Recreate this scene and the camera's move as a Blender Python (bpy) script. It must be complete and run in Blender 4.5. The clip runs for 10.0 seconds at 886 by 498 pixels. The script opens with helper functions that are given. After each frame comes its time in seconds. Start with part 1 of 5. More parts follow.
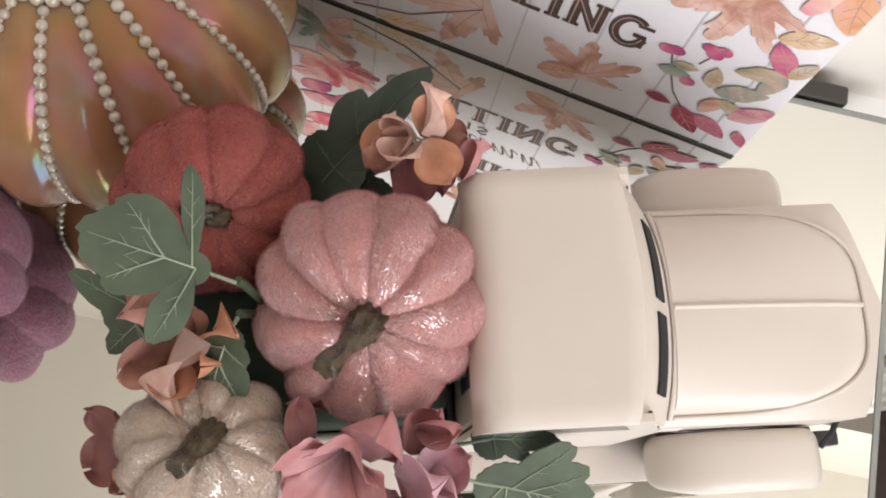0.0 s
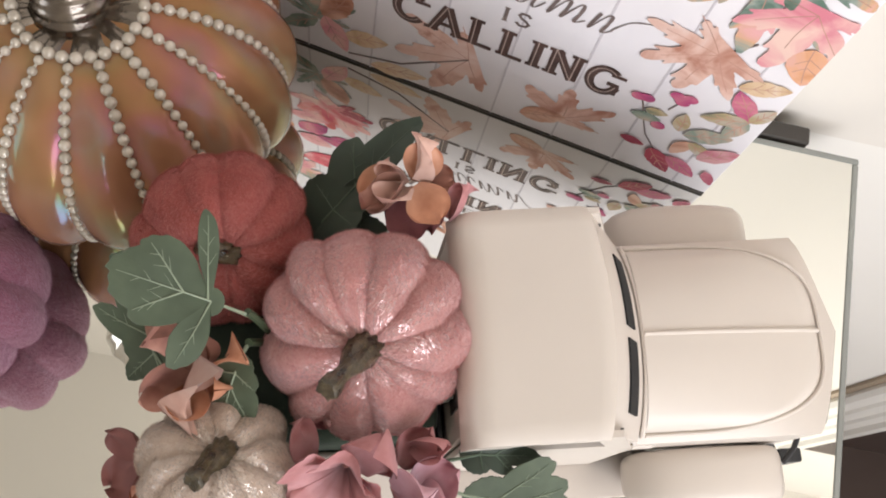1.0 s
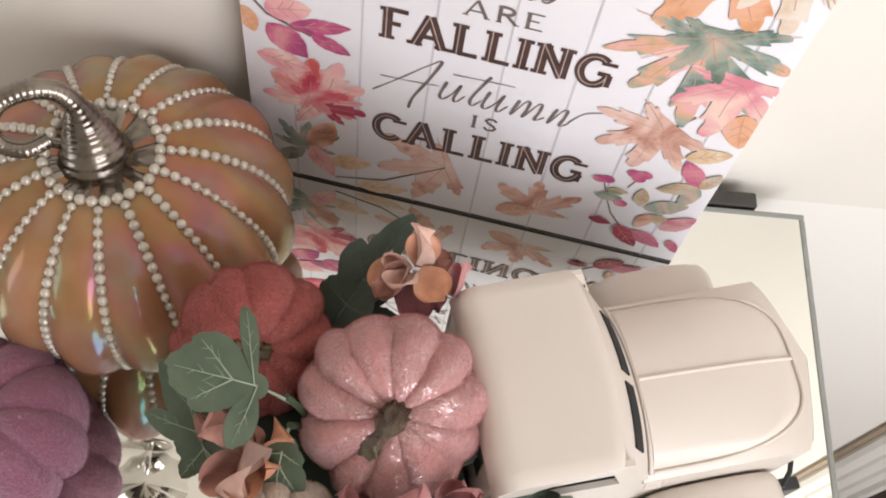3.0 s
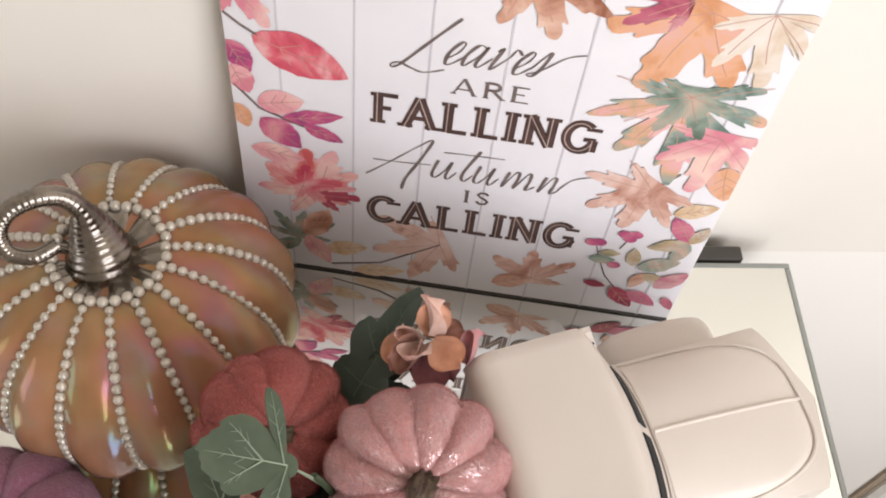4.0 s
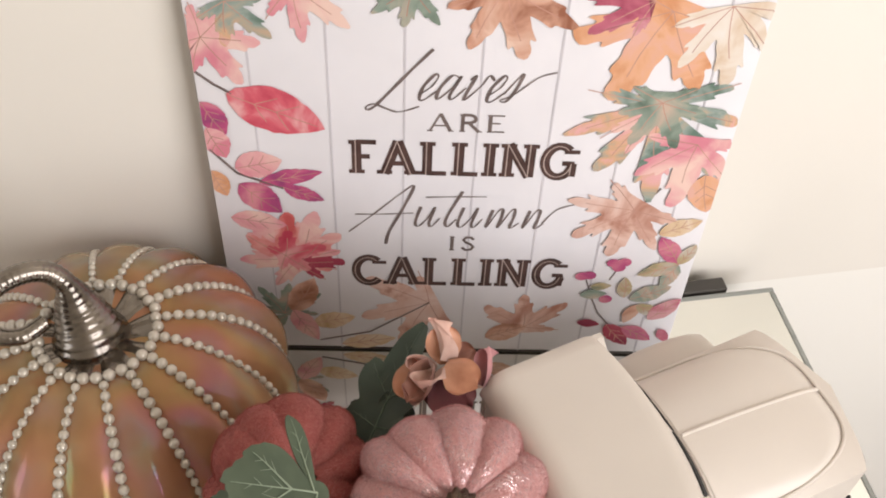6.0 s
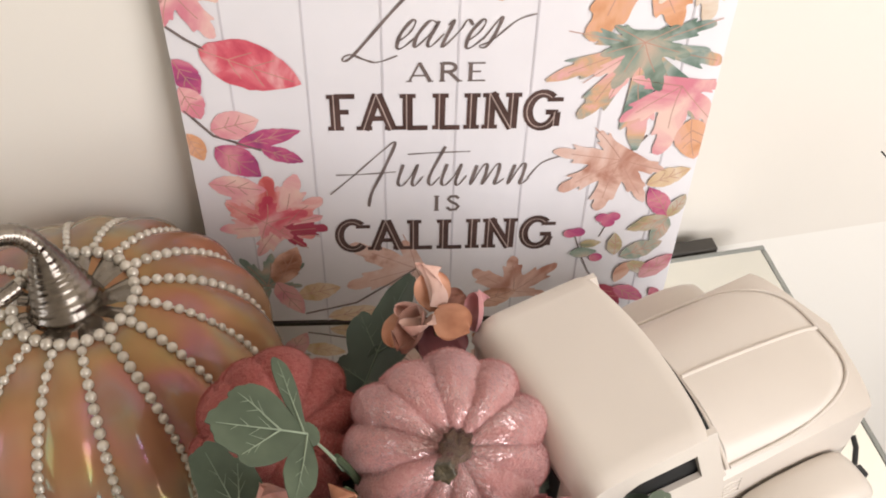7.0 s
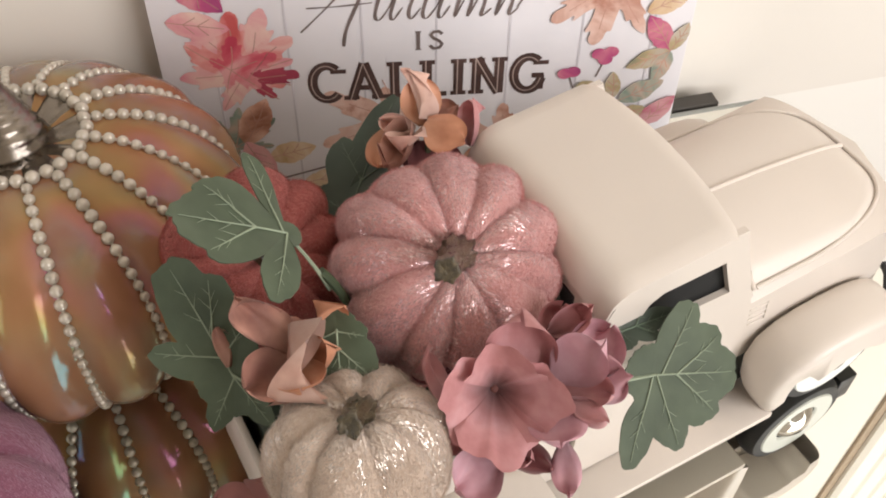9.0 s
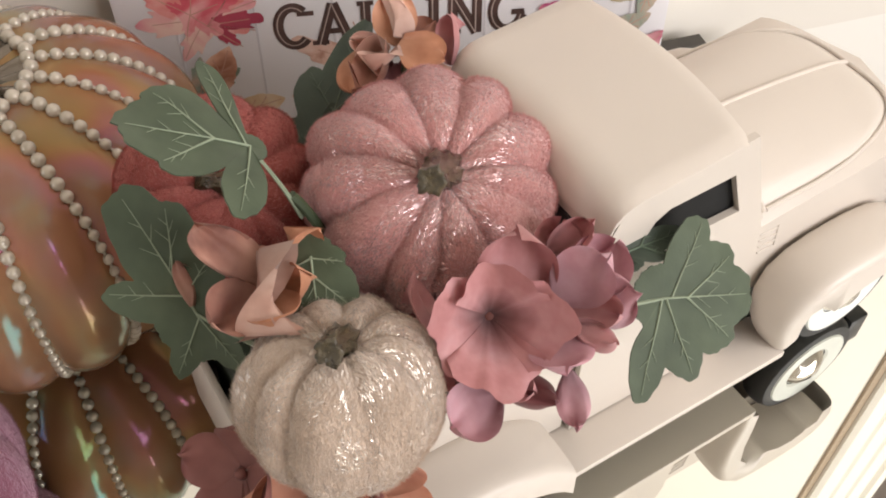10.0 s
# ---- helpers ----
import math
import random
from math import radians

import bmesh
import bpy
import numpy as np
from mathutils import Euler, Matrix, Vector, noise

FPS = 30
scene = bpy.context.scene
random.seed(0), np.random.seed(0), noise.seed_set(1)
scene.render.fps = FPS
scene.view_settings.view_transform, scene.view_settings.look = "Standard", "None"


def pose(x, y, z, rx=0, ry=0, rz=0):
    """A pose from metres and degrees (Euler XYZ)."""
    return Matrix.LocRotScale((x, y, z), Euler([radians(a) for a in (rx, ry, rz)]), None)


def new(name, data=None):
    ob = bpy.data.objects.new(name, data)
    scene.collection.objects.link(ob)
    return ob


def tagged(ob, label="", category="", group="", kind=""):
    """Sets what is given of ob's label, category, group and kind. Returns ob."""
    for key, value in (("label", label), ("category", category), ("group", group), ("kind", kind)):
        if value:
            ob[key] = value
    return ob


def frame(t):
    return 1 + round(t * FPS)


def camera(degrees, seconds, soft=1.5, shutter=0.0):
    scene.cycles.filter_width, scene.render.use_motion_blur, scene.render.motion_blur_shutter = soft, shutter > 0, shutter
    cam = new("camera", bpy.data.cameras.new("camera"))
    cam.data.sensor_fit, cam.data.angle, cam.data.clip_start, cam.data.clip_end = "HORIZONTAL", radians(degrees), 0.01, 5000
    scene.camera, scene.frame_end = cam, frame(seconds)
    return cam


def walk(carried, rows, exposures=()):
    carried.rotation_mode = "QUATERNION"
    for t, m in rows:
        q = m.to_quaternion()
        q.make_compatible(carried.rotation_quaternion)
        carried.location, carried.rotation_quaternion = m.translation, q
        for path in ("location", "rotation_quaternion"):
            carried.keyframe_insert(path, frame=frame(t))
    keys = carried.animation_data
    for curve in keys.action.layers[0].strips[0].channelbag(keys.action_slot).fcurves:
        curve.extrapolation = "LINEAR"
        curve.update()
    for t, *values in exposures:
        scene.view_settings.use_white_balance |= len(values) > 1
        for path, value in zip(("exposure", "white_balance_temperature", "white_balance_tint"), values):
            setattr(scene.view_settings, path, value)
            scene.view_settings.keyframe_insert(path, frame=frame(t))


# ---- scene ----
# ---- camera and walk ----
cam = camera(48.50, 10.0, soft=1.9)
ROWS = [
    (0.0, 0.0071, -0.2762, 1.2960, 15.30, -5.85, 20.39),
    (0.5, 0.0068, -0.2804, 1.3134, 15.81, -6.02, 20.24),
    (1.0, 0.0075, -0.2865, 1.3351, 17.17, -6.22, 19.87),
    (1.5, 0.0114, -0.3007, 1.3562, 19.58, -6.01, 18.85),
    (2.0, 0.0123, -0.3156, 1.3654, 21.65, -5.72, 17.05),
    (3.5, -0.0058, -0.3463, 1.3787, 28.86, -4.64, 9.82),
    (4.0, -0.0134, -0.3566, 1.3796, 31.88, -4.18, 7.33),
    (4.5, -0.0224, -0.3699, 1.3730, 33.93, -3.67, 5.11),
    (5.0, -0.0287, -0.3794, 1.3616, 36.51, -3.24, 3.26),
    (6.5, -0.0335, -0.4200, 1.3164, 42.45, -1.74, -1.70),
    (7.0, -0.0337, -0.4264, 1.2974, 42.63, -1.32, -2.73),
    (7.5, -0.0325, -0.4313, 1.2807, 42.20, -0.86, -3.53),
    (8.0, -0.0328, -0.4369, 1.2615, 41.22, -0.98, -4.26),
    (8.5, -0.0348, -0.4400, 1.2394, 40.61, -1.38, -4.71),
    (9.0, -0.0420, -0.4399, 1.2154, 40.28, -1.07, -5.43),
    (9.5, -0.0448, -0.4385, 1.1967, 40.35, -0.78, -7.22),
    (10.0, -0.0430, -0.4388, 1.1696, 40.49, -0.41, -7.96),
]
# the clip's white balance drifts from cool to warm
TINTS = [(0.0, 0.10, 6180, 10), (4.5, 0.10, 6200, 10), (5.0, 0.0, 6330, 10), (6.5, 0.07, 6420, 10), (8.0, 0.10, 6500, 10), (10.0, 0.09, 6520, 10)]
walk(cam, [(t, pose(x, y, z, rx, ry, rz)) for t, x, y, z, rx, ry, rz in ROWS], TINTS)

# ---- units: things are modelled in decimetres and laid down in metres ----
DM, TOP = 0.1, 0.76
ROOM_TURN = 9.5


def at(x, y, z=0.0, turn=0.0):
    """A pose in metres from decimetres on the mirrored top."""
    return pose(x * DM, y * DM, TOP + z * DM, 0, 0, turn)


def room(a, b, z=0.0):
    """A pose in the turned room: a along the back wall, b out from it, decimetres."""
    return at(2.4, 0.93, 0, ROOM_TURN) @ pose(a * DM, -b * DM, z * DM)


# ---- world, window light, exposure ----
world = bpy.data.worlds.new("sky")
scene.world = world
world.use_nodes = True
wn = world.node_tree.nodes
sky = wn.new("ShaderNodeTexSky")
sky.sky_type, sky.sun_disc = "NISHITA", False
sky.sun_elevation, sky.sun_rotation = radians(38), radians(160)
world.node_tree.links.new(sky.outputs[0], wn["Background"].inputs[0])
wn["Background"].inputs[1].default_value = 0.12


def window_lamp(name, m, w, h, watts, colour):
    lamp = bpy.data.lights.new(name, "AREA")
    lamp.shape, lamp.size, lamp.size_y, lamp.energy, lamp.color = "RECTANGLE", w, h, watts, colour
    ob = new(name, lamp)
    ob.matrix_world = m
    return ob


WIN_A, WIN_W, WIN_Z, WIN_H, FRONT_B = 8.5, 15.0, 8.2, 12.0, 15.0
window_lamp("window_daylight", room(WIN_A, FRONT_B - 0.4, WIN_Z) @ pose(0, 0, 0, 90, 0, 0), WIN_W * DM, WIN_H * DM, 38, (1.0, 0.962, 0.945))
WEST_B, WEST_W, WEST_Z, WEST_H = 9.5, 8.0, 8.0, 13.0
window_lamp("side_window_daylight", room(-25.5, WEST_B, WEST_Z) @ pose(0, 0, 0, 90, 0, -90), WEST_W * DM, WEST_H * DM, 8, (1.0, 0.962, 0.945))


# ---- materials ----
def shader(name):
    m = bpy.data.materials.new(name)
    m.use_nodes = True
    return m, m.node_tree.nodes, m.node_tree.links, m.node_tree.nodes["Principled BSDF"]


def noise_node(nodes, links, scale, detail=4.0, rough=0.6, coord="Object", stretch=None):
    tc = nodes.new("ShaderNodeTexCoord")
    tex = nodes.new("ShaderNodeTexNoise")
    tex.inputs["Scale"].default_value, tex.inputs["Detail"].default_value, tex.inputs["Roughness"].default_value = scale, detail, rough
    if stretch:
        mp = nodes.new("ShaderNodeMapping")
        mp.inputs["Scale"].default_value = stretch
        links.new(tc.outputs[coord], mp.inputs[0])
        links.new(mp.outputs[0], tex.inputs[0])
    else:
        links.new(tc.outputs[coord], tex.inputs[0])
    return tex


def ramp(nodes, links, source, stops):
    r = nodes.new("ShaderNodeValToRGB")
    while len(r.color_ramp.elements) < len(stops):
        r.color_ramp.elements.new(0.5)
    for e, (p, c) in zip(r.color_ramp.elements, stops):
        e.position, e.color = p, (*c, 1) if len(c) == 3 else c
    links.new(source, r.inputs[0])
    return r


def bump(nodes, links, source, bsdf, strength, distance=0.001):
    b = nodes.new("ShaderNodeBump")
    b.inputs["Strength"].default_value, b.inputs["Distance"].default_value = strength, distance
    links.new(source, b.inputs["Height"])
    links.new(b.outputs[0], bsdf.inputs["Normal"])
    return b


def shade(c, k):
    return tuple(min(1.0, v * k) for v in c)


def painted(name, colour, roughness=0.5, big=3.0, fine=120.0, spread=0.06, relief=0.15, relief_mm=0.5, coat=0.0, metal=0.0, coord="Object"):
    m, nodes, links, b = shader(name)
    n1 = noise_node(nodes, links, big, 3, coord=coord)
    r = ramp(nodes, links, n1.outputs[0], [(0.3, shade(colour, 1 - spread)), (0.7, shade(colour, 1 + spread))])
    links.new(r.outputs[0], b.inputs["Base Color"])
    n2 = noise_node(nodes, links, fine, 3, coord=coord)
    bump(nodes, links, n2.outputs[0], b, relief, relief_mm * 0.001)
    rr = ramp(nodes, links, n1.outputs[0], [(0.3, (roughness * 0.85,) * 3), (0.7, (min(1, roughness * 1.15),) * 3)])
    links.new(rr.outputs[0], b.inputs["Roughness"])
    b.inputs["Coat Weight"].default_value, b.inputs["Metallic"].default_value = coat, metal
    return m


def velvet(name, colour, pale, sheen, strands=420.0, gloss=0.75):
    """The ground of velvet: soft, dull, a little uneven, with a pale sheen at the edges."""
    m, nodes, links, b = shader(name)
    patches = noise_node(nodes, links, 42, 3, 0.6)
    fibre = noise_node(nodes, links, strands, 4, 0.75, stretch=(1, 1, 0.30))
    mix = nodes.new("ShaderNodeMath")
    mix.operation = "MULTIPLY"
    links.new(patches.outputs[0], mix.inputs[0])
    links.new(fibre.outputs[0], mix.inputs[1])
    r = ramp(nodes, links, mix.outputs[0], [(0.12, shade(colour, 0.80)), (0.28, colour), (0.50, tuple(0.75 * c + 0.25 * p for c, p in zip(colour, pale)))])
    links.new(r.outputs[0], b.inputs["Base Color"])
    b.inputs["Roughness"].default_value, b.inputs["Specular IOR Level"].default_value = gloss, 0.3 + 1.1 * (0.75 - gloss)
    b.inputs["Specular Tint"].default_value = (*pale, 1)
    b.inputs["Sheen Weight"].default_value, b.inputs["Sheen Roughness"].default_value = sheen, 0.35
    b.inputs["Sheen Tint"].default_value = (*pale, 1)
    bump(nodes, links, fibre.outputs[0], b, 1.0, 0.0025)
    return m


def pile(name, colour, pale, shine=0.30, silk=0.3):
    """Single silky fibres of the nap."""
    m, nodes, links, b = shader(name)
    geo = nodes.new("ShaderNodeNewGeometry")
    mid = tuple(0.65 * c + 0.35 * p for c, p in zip(colour, pale))
    r = ramp(nodes, links, geo.outputs["Random Per Island"], [(0.0, shade(colour, 0.9)), (0.45, colour), (1.0, mid)])
    links.new(r.outputs[0], b.inputs["Base Color"])
    b.inputs["Roughness"].default_value, b.inputs["Specular IOR Level"].default_value, b.inputs["Metallic"].default_value = shine, 0.9, silk
    b.inputs["Sheen Weight"].default_value, b.inputs["Sheen Tint"].default_value = 0.8, (*pale, 1)
    b.inputs["Specular Tint"].default_value = (*pale, 1)
    return m


M_WALL = painted("cream_wall_paint", (0.79, 0.745, 0.675), 0.75, 1.2, 260, 0.025, 0.12, 0.4, coord="Generated")
M_LOW = painted("white_wall_paint", (0.86, 0.83, 0.77), 0.6, 1.5, 200, 0.02, 0.1, 0.4, coord="Generated")
M_CEIL = painted("ceiling_paint", (0.84, 0.795, 0.72), 0.85, 1.0, 150, 0.02, 0.2, 0.5)
M_TRIM = painted("white_trim_paint", (0.84, 0.81, 0.75), 0.4, 4, 90, 0.02, 0.08, 0.3)
M_FLOOR = painted("dark_wood_floor", (0.055, 0.035, 0.028), 0.4, 2.0, 30, 0.25, 0.2, 0.5)
M_GREYEDGE = painted("ground_glass_edge", (0.27, 0.28, 0.26), 0.25, 8, 60, 0.1, 0.05, 0.2)
M_TRUCK = painted("cream_enamel", (0.64, 0.578, 0.516), 0.38, 9, 700, 0.03, 0.10, 0.12)
M_BLACK = painted("black_enamel", (0.018, 0.018, 0.02), 0.4, 20, 300, 0.2, 0.1, 0.2)
M_RUBBER = painted("black_rubber", (0.022, 0.022, 0.023), 0.6, 20, 300, 0.2, 0.2, 0.3)
M_WHITEWALL = painted("whitewall_rubber", (0.72, 0.74, 0.70), 0.5, 30, 300, 0.04, 0.1, 0.2)
M_CHROME = painted("chrome", (0.75, 0.73, 0.70), 0.12, 30, 80, 0.05, 0.1, 0.3, metal=1.0)
M_SILVER = painted("antique_silver", (0.24, 0.21, 0.18), 0.22, 60, 350, 0.35, 0.3, 0.4, metal=1.0)
M_PINK = velvet("pink_crushed_velvet", (0.60, 0.275, 0.258), (0.97, 0.80, 0.81), 1.0, gloss=0.50)
M_RED = velvet("brick_red_velvet", (0.37, 0.098, 0.084), (0.74, 0.38, 0.36), 0.65)
M_CREAM = velvet("cream_crushed_velvet", (0.58, 0.445, 0.35), (0.98, 0.91, 0.86), 1.0, gloss=0.48)
M_PLUM = velvet("plum_velvet", (0.27, 0.10, 0.15), (0.80, 0.58, 0.70), 1.0, gloss=0.55)

# much paler fibres: the velvet's highlights put into their colour
M_PINKGLINT = pile("pink_painted_glint", (0.92, 0.70, 0.71), (1.0, 0.92, 0.93), 0.22, 0.75)
M_CREAMGLINT = pile("cream_painted_glint", (0.95, 0.86, 0.79), (1.0, 0.97, 0.94), 0.22, 0.75)
M_PINKPILE = pile("pink_silk_pile", (0.68, 0.345, 0.325), (0.98, 0.84, 0.85), 0.35, 0.1)
M_CREAMPILE = pile("cream_silk_pile", (0.66, 0.54, 0.45), (0.98, 0.93, 0.88), 0.35, 0.1)
M_REDPILE = pile("red_silk_pile", (0.43, 0.135, 0.115), (0.74, 0.40, 0.37), 0.5, 0.0)
M_PLUMPILE = pile("plum_silk_pile", (0.33, 0.14, 0.20), (0.82, 0.62, 0.72), 0.36, 0.15)

M_MIRROR, _n, _l, _b = shader("mirror_glass")
_b.inputs["Metallic"].default_value, _b.inputs["Roughness"].default_value = 1.0, 0.012
_b.inputs["Base Color"].default_value = (0.82, 0.82, 0.77, 1)


# ---- geometry helpers ----
def smooth(me, on=True):
    me.polygons.foreach_set("use_smooth", [on] * len(me.polygons))


def part(name, bm, material, parent=None, label="", sharp=False, angle=40.0):
    """Links a bmesh, given in decimetres, as one mesh under a thing."""
    me = bpy.data.meshes.new(name)
    bmesh.ops.scale(bm, vec=(DM, DM, DM), verts=bm.verts)
    bmesh.ops.recalc_face_normals(bm, faces=bm.faces)
    bm.to_mesh(me)
    bm.free()
    if not sharp:
        smooth(me)
        me.set_sharp_from_angle(angle=radians(angle))
    me.materials.append(material)
    ob = new(name, me)
    ob.parent = parent
    if label:
        ob["label"] = label
    return ob


def thing(name, m, label, category, group="", kind=""):
    ob = new(name)
    ob.empty_display_size = 0.02
    ob.matrix_world = m
    return tagged(ob, label, category, group, kind)


def box(x0, x1, y0, y1, z0, z1, bevel=0.0, segments=2, bm=None):
    bm = bm or bmesh.new()
    made = bmesh.ops.create_cube(bm, size=1.0)["verts"]
    bmesh.ops.scale(bm, vec=(x1 - x0, y1 - y0, z1 - z0), verts=made)
    bmesh.ops.translate(bm, vec=((x0 + x1) / 2, (y0 + y1) / 2, (z0 + z1) / 2), verts=made)
    if bevel:
        edges = list({e for v in made for e in v.link_edges})
        bmesh.ops.bevel(bm, geom=edges, offset=bevel, segments=segments, profile=0.6, affect="EDGES")
    return bm


def grid(points, closed_u=False, closed_v=False, bm=None):
    """A sheet from rows of points."""
    bm = bm or bmesh.new()
    vs = [[bm.verts.new(p) for p in row] for row in points]
    nu, nv = len(vs), len(vs[0])
    for i in range(nu if closed_u else nu - 1):
        for j in range(nv if closed_v else nv - 1):
            a, b, c, d = vs[i][j], vs[i][(j + 1) % nv], vs[(i + 1) % nu][(j + 1) % nv], vs[(i + 1) % nu][j]
            if len({a, b, c, d}) == 4:
                bm.faces.new((a, b, c, d))
    return bm


def cap(bm, row):
    bm.faces.new(row)


def tube(path, radii, sides=10, bm=None, caps=True):
    """A tapering tube along points."""
    bm = bm or bmesh.new()
    path = [Vector(p) for p in path]
    side = None
    rows = []
    for i, p in enumerate(path):
        way = (path[min(i + 1, len(path) - 1)] - path[max(i - 1, 0)]).normalized()
        side = (side - way * side.dot(way)) if side else way.orthogonal()
        side.normalize()
        up = way.cross(side)
        r = radii[i] if hasattr(radii, "__len__") else radii
        rows.append([bm.verts.new(p + r * (math.cos(a) * side + math.sin(a) * up)) for a in (2 * math.pi * k / sides for k in range(sides))])
    for a, b in zip(rows, rows[1:]):
        for k in range(sides):
            bm.faces.new((a[k], a[(k + 1) % sides], b[(k + 1) % sides], b[k]))
    if caps:
        bm.faces.new(rows[0][::-1])
        bm.faces.new(rows[-1])
    return bm


def lathe(profile, sides=48, bm=None, axis="z"):
    """Turns (radius, height) pairs about an axis."""
    rows = []
    for r, h in profile:
        row = []
        for k in range(sides):
            a = 2 * math.pi * k / sides
            c, s = r * math.cos(a), r * math.sin(a)
            row.append((c, s, h) if axis == "z" else (c, h, s))
        rows.append(row)
    bm = grid(rows, closed_v=True, bm=bm)
    return bm


def prism(outline, z0, z1, bm=None):
    bm = bm or bmesh.new()
    low, high = [bm.verts.new((x, y, z0)) for x, y in outline], [bm.verts.new((x, y, z1)) for x, y in outline]
    bm.faces.new(low[::-1])
    bm.faces.new(high)
    for i in range(len(low)):
        j = (i + 1) % len(low)
        bm.faces.new((low[i], low[j], high[j], high[i]))
    return bm


def bez(p0, p1, p2, n=12):
    p0, p1, p2 = Vector(p0), Vector(p1), Vector(p2)
    return [(1 - t) ** 2 * p0 + 2 * t * (1 - t) * p1 + t * t * p2 for t in (i / n for i in range(n + 1))]


# ---- the room ----
FLOOR_Z, CEIL_Z, LEFT_A, RIGHT_A = -10.6, 17.5, -26.0, 27.0


def setting(name, bm, material, m, label, category, sharp=True):
    ob = part(name, bm, material, sharp=sharp)
    ob.matrix_world = m
    return tagged(ob, label, category, kind="structure")


ORIGIN = room(0, 0)
setting("floor", box(LEFT_A - 1, RIGHT_A + 1, -FRONT_B - 1, 1, FLOOR_Z - 0.5, FLOOR_Z), M_FLOOR, ORIGIN, "dark brown wooden floor below the table", "floor")
setting("ceiling", box(LEFT_A - 1, RIGHT_A + 1, -FRONT_B - 1, 1, CEIL_Z, CEIL_Z + 0.5), M_CEIL, ORIGIN, "plain cream painted ceiling", "ceiling")
WAINSCOT_Z = -0.28
setting("wall_north", box(LEFT_A - 1, RIGHT_A + 1, 0, 1, WAINSCOT_Z, CEIL_Z), M_WALL, ORIGIN, "cream painted wall behind the sign", "wall")
setting("wall_north_lower", box(LEFT_A - 1, RIGHT_A + 1, 0, 1, FLOOR_Z, WAINSCOT_Z), M_LOW, ORIGIN, "white painted lower part of the wall", "wall")
b0, b1, s0, s1 = WEST_B - WEST_W / 2, WEST_B + WEST_W / 2, WEST_Z - WEST_H / 2, WEST_Z + WEST_H / 2
bm = box(LEFT_A - 1, LEFT_A, -b0, 0, FLOOR_Z, CEIL_Z)
box(LEFT_A - 1, LEFT_A, -FRONT_B, -b1, FLOOR_Z, CEIL_Z, bm=bm)
box(LEFT_A - 1, LEFT_A, -b1, -b0, FLOOR_Z, s0, bm=bm)
box(LEFT_A - 1, LEFT_A, -b1, -b0, s1, CEIL_Z, bm=bm)
setting("wall_west", bm, M_WALL, ORIGIN, "cream painted side wall with a window opening", "wall")
setting("wall_east", box(RIGHT_A, RIGHT_A + 1, -FRONT_B, 0, FLOOR_Z, CEIL_Z), M_WALL, ORIGIN, "plain cream painted side wall", "wall")
wl, wr, wb, wt = WIN_A - WIN_W / 2, WIN_A + WIN_W / 2, WIN_Z - WIN_H / 2, WIN_Z + WIN_H / 2
bm = box(LEFT_A - 1, wl, -FRONT_B - 1, -FRONT_B, FLOOR_Z, CEIL_Z)
box(wr, RIGHT_A + 1, -FRONT_B - 1, -FRONT_B, FLOOR_Z, CEIL_Z, bm=bm)
box(wl, wr, -FRONT_B - 1, -FRONT_B, FLOOR_Z, wb, bm=bm)
box(wl, wr, -FRONT_B - 1, -FRONT_B, wt, CEIL_Z, bm=bm)
setting("wall_south", bm, M_WALL, ORIGIN, "cream painted wall with the window opening", "wall")
# a moulded door casing on the back wall, with a dark door beyond it
DOOR_TOP = 11.6


def upright(profile, z0, z1):
    """A moulding of (along the wall, out from it) pairs, standing upright."""
    rows = [[Vector((p, -o, z)) for p, o in profile] for z in (z0, z1)]
    bm = grid(rows, closed_v=True)
    bm.faces.ensure_lookup_table()
    bm.verts.ensure_lookup_table()
    n = len(profile)
    bm.faces.new(bm.verts[:n])
    bm.faces.new(bm.verts[n:2 * n][::-1])
    return bm


CASING = [(3.58, 0.004), (3.58, 0.10), (3.64, 0.16), (3.76, 0.16), (3.80, 0.11), (3.96, 0.11), (4.00, 0.15), (4.06, 0.15), (4.10, 0.11), (4.30, 0.11), (4.34, 0.15), (4.40, 0.15), (4.44, 0.11), (4.62, 0.11), (4.66, 0.18), (4.80, 0.18), (4.80, 0.004)]
setting("trim", upright(CASING, FLOOR_Z, DOOR_TOP), M_TRIM, ORIGIN, "white painted door casing with upright grooves", "trim")
# beige strip whose colour stands in for the shadow line beside the casing
setting("trim_edge", upright([(3.46, 0.004), (3.46, 0.05), (3.578, 0.05), (3.578, 0.004)], FLOOR_Z, DOOR_TOP), painted("beige_shadow_strip", (0.36, 0.28, 0.20), 0.6, 8, 90, 0.08), ORIGIN, "beige strip painted as the shadow line along the door casing", "trim")
setting("door_1", box(4.802, 13.0, -0.06, -0.004, FLOOR_Z, DOOR_TOP, 0.01, 1), M_FLOOR, ORIGIN, "dark brown wooden door beside the table", "door")

# ---- the mirrored console table ----
table = thing("console_table", at(2.4, 0.60, 0, 9.3), "narrow console table with a mirrored glass top", "table")
TX0, TY0 = -9.0, -5.4
bm = box(TX0, 0, TY0, 0, -0.05, 0.0)
part("mirror_top", bm, M_MIRROR, table, "mirrored glass top", sharp=True)
E2 = 0.045
for n, (x0, x1, y0, y1) in enumerate([(TX0, E2, 0.001, E2), (TX0, E2, TY0 - E2, TY0 - 0.001), (0.001, E2, TY0, 0), (TX0 - E2, TX0 - 0.001, TY0, 0)]):
    part("edge_strip", box(x0, x1, y0, y1, -0.09, 0.004, 0.008, 1), M_GREYEDGE, table, "grey ground glass edge")
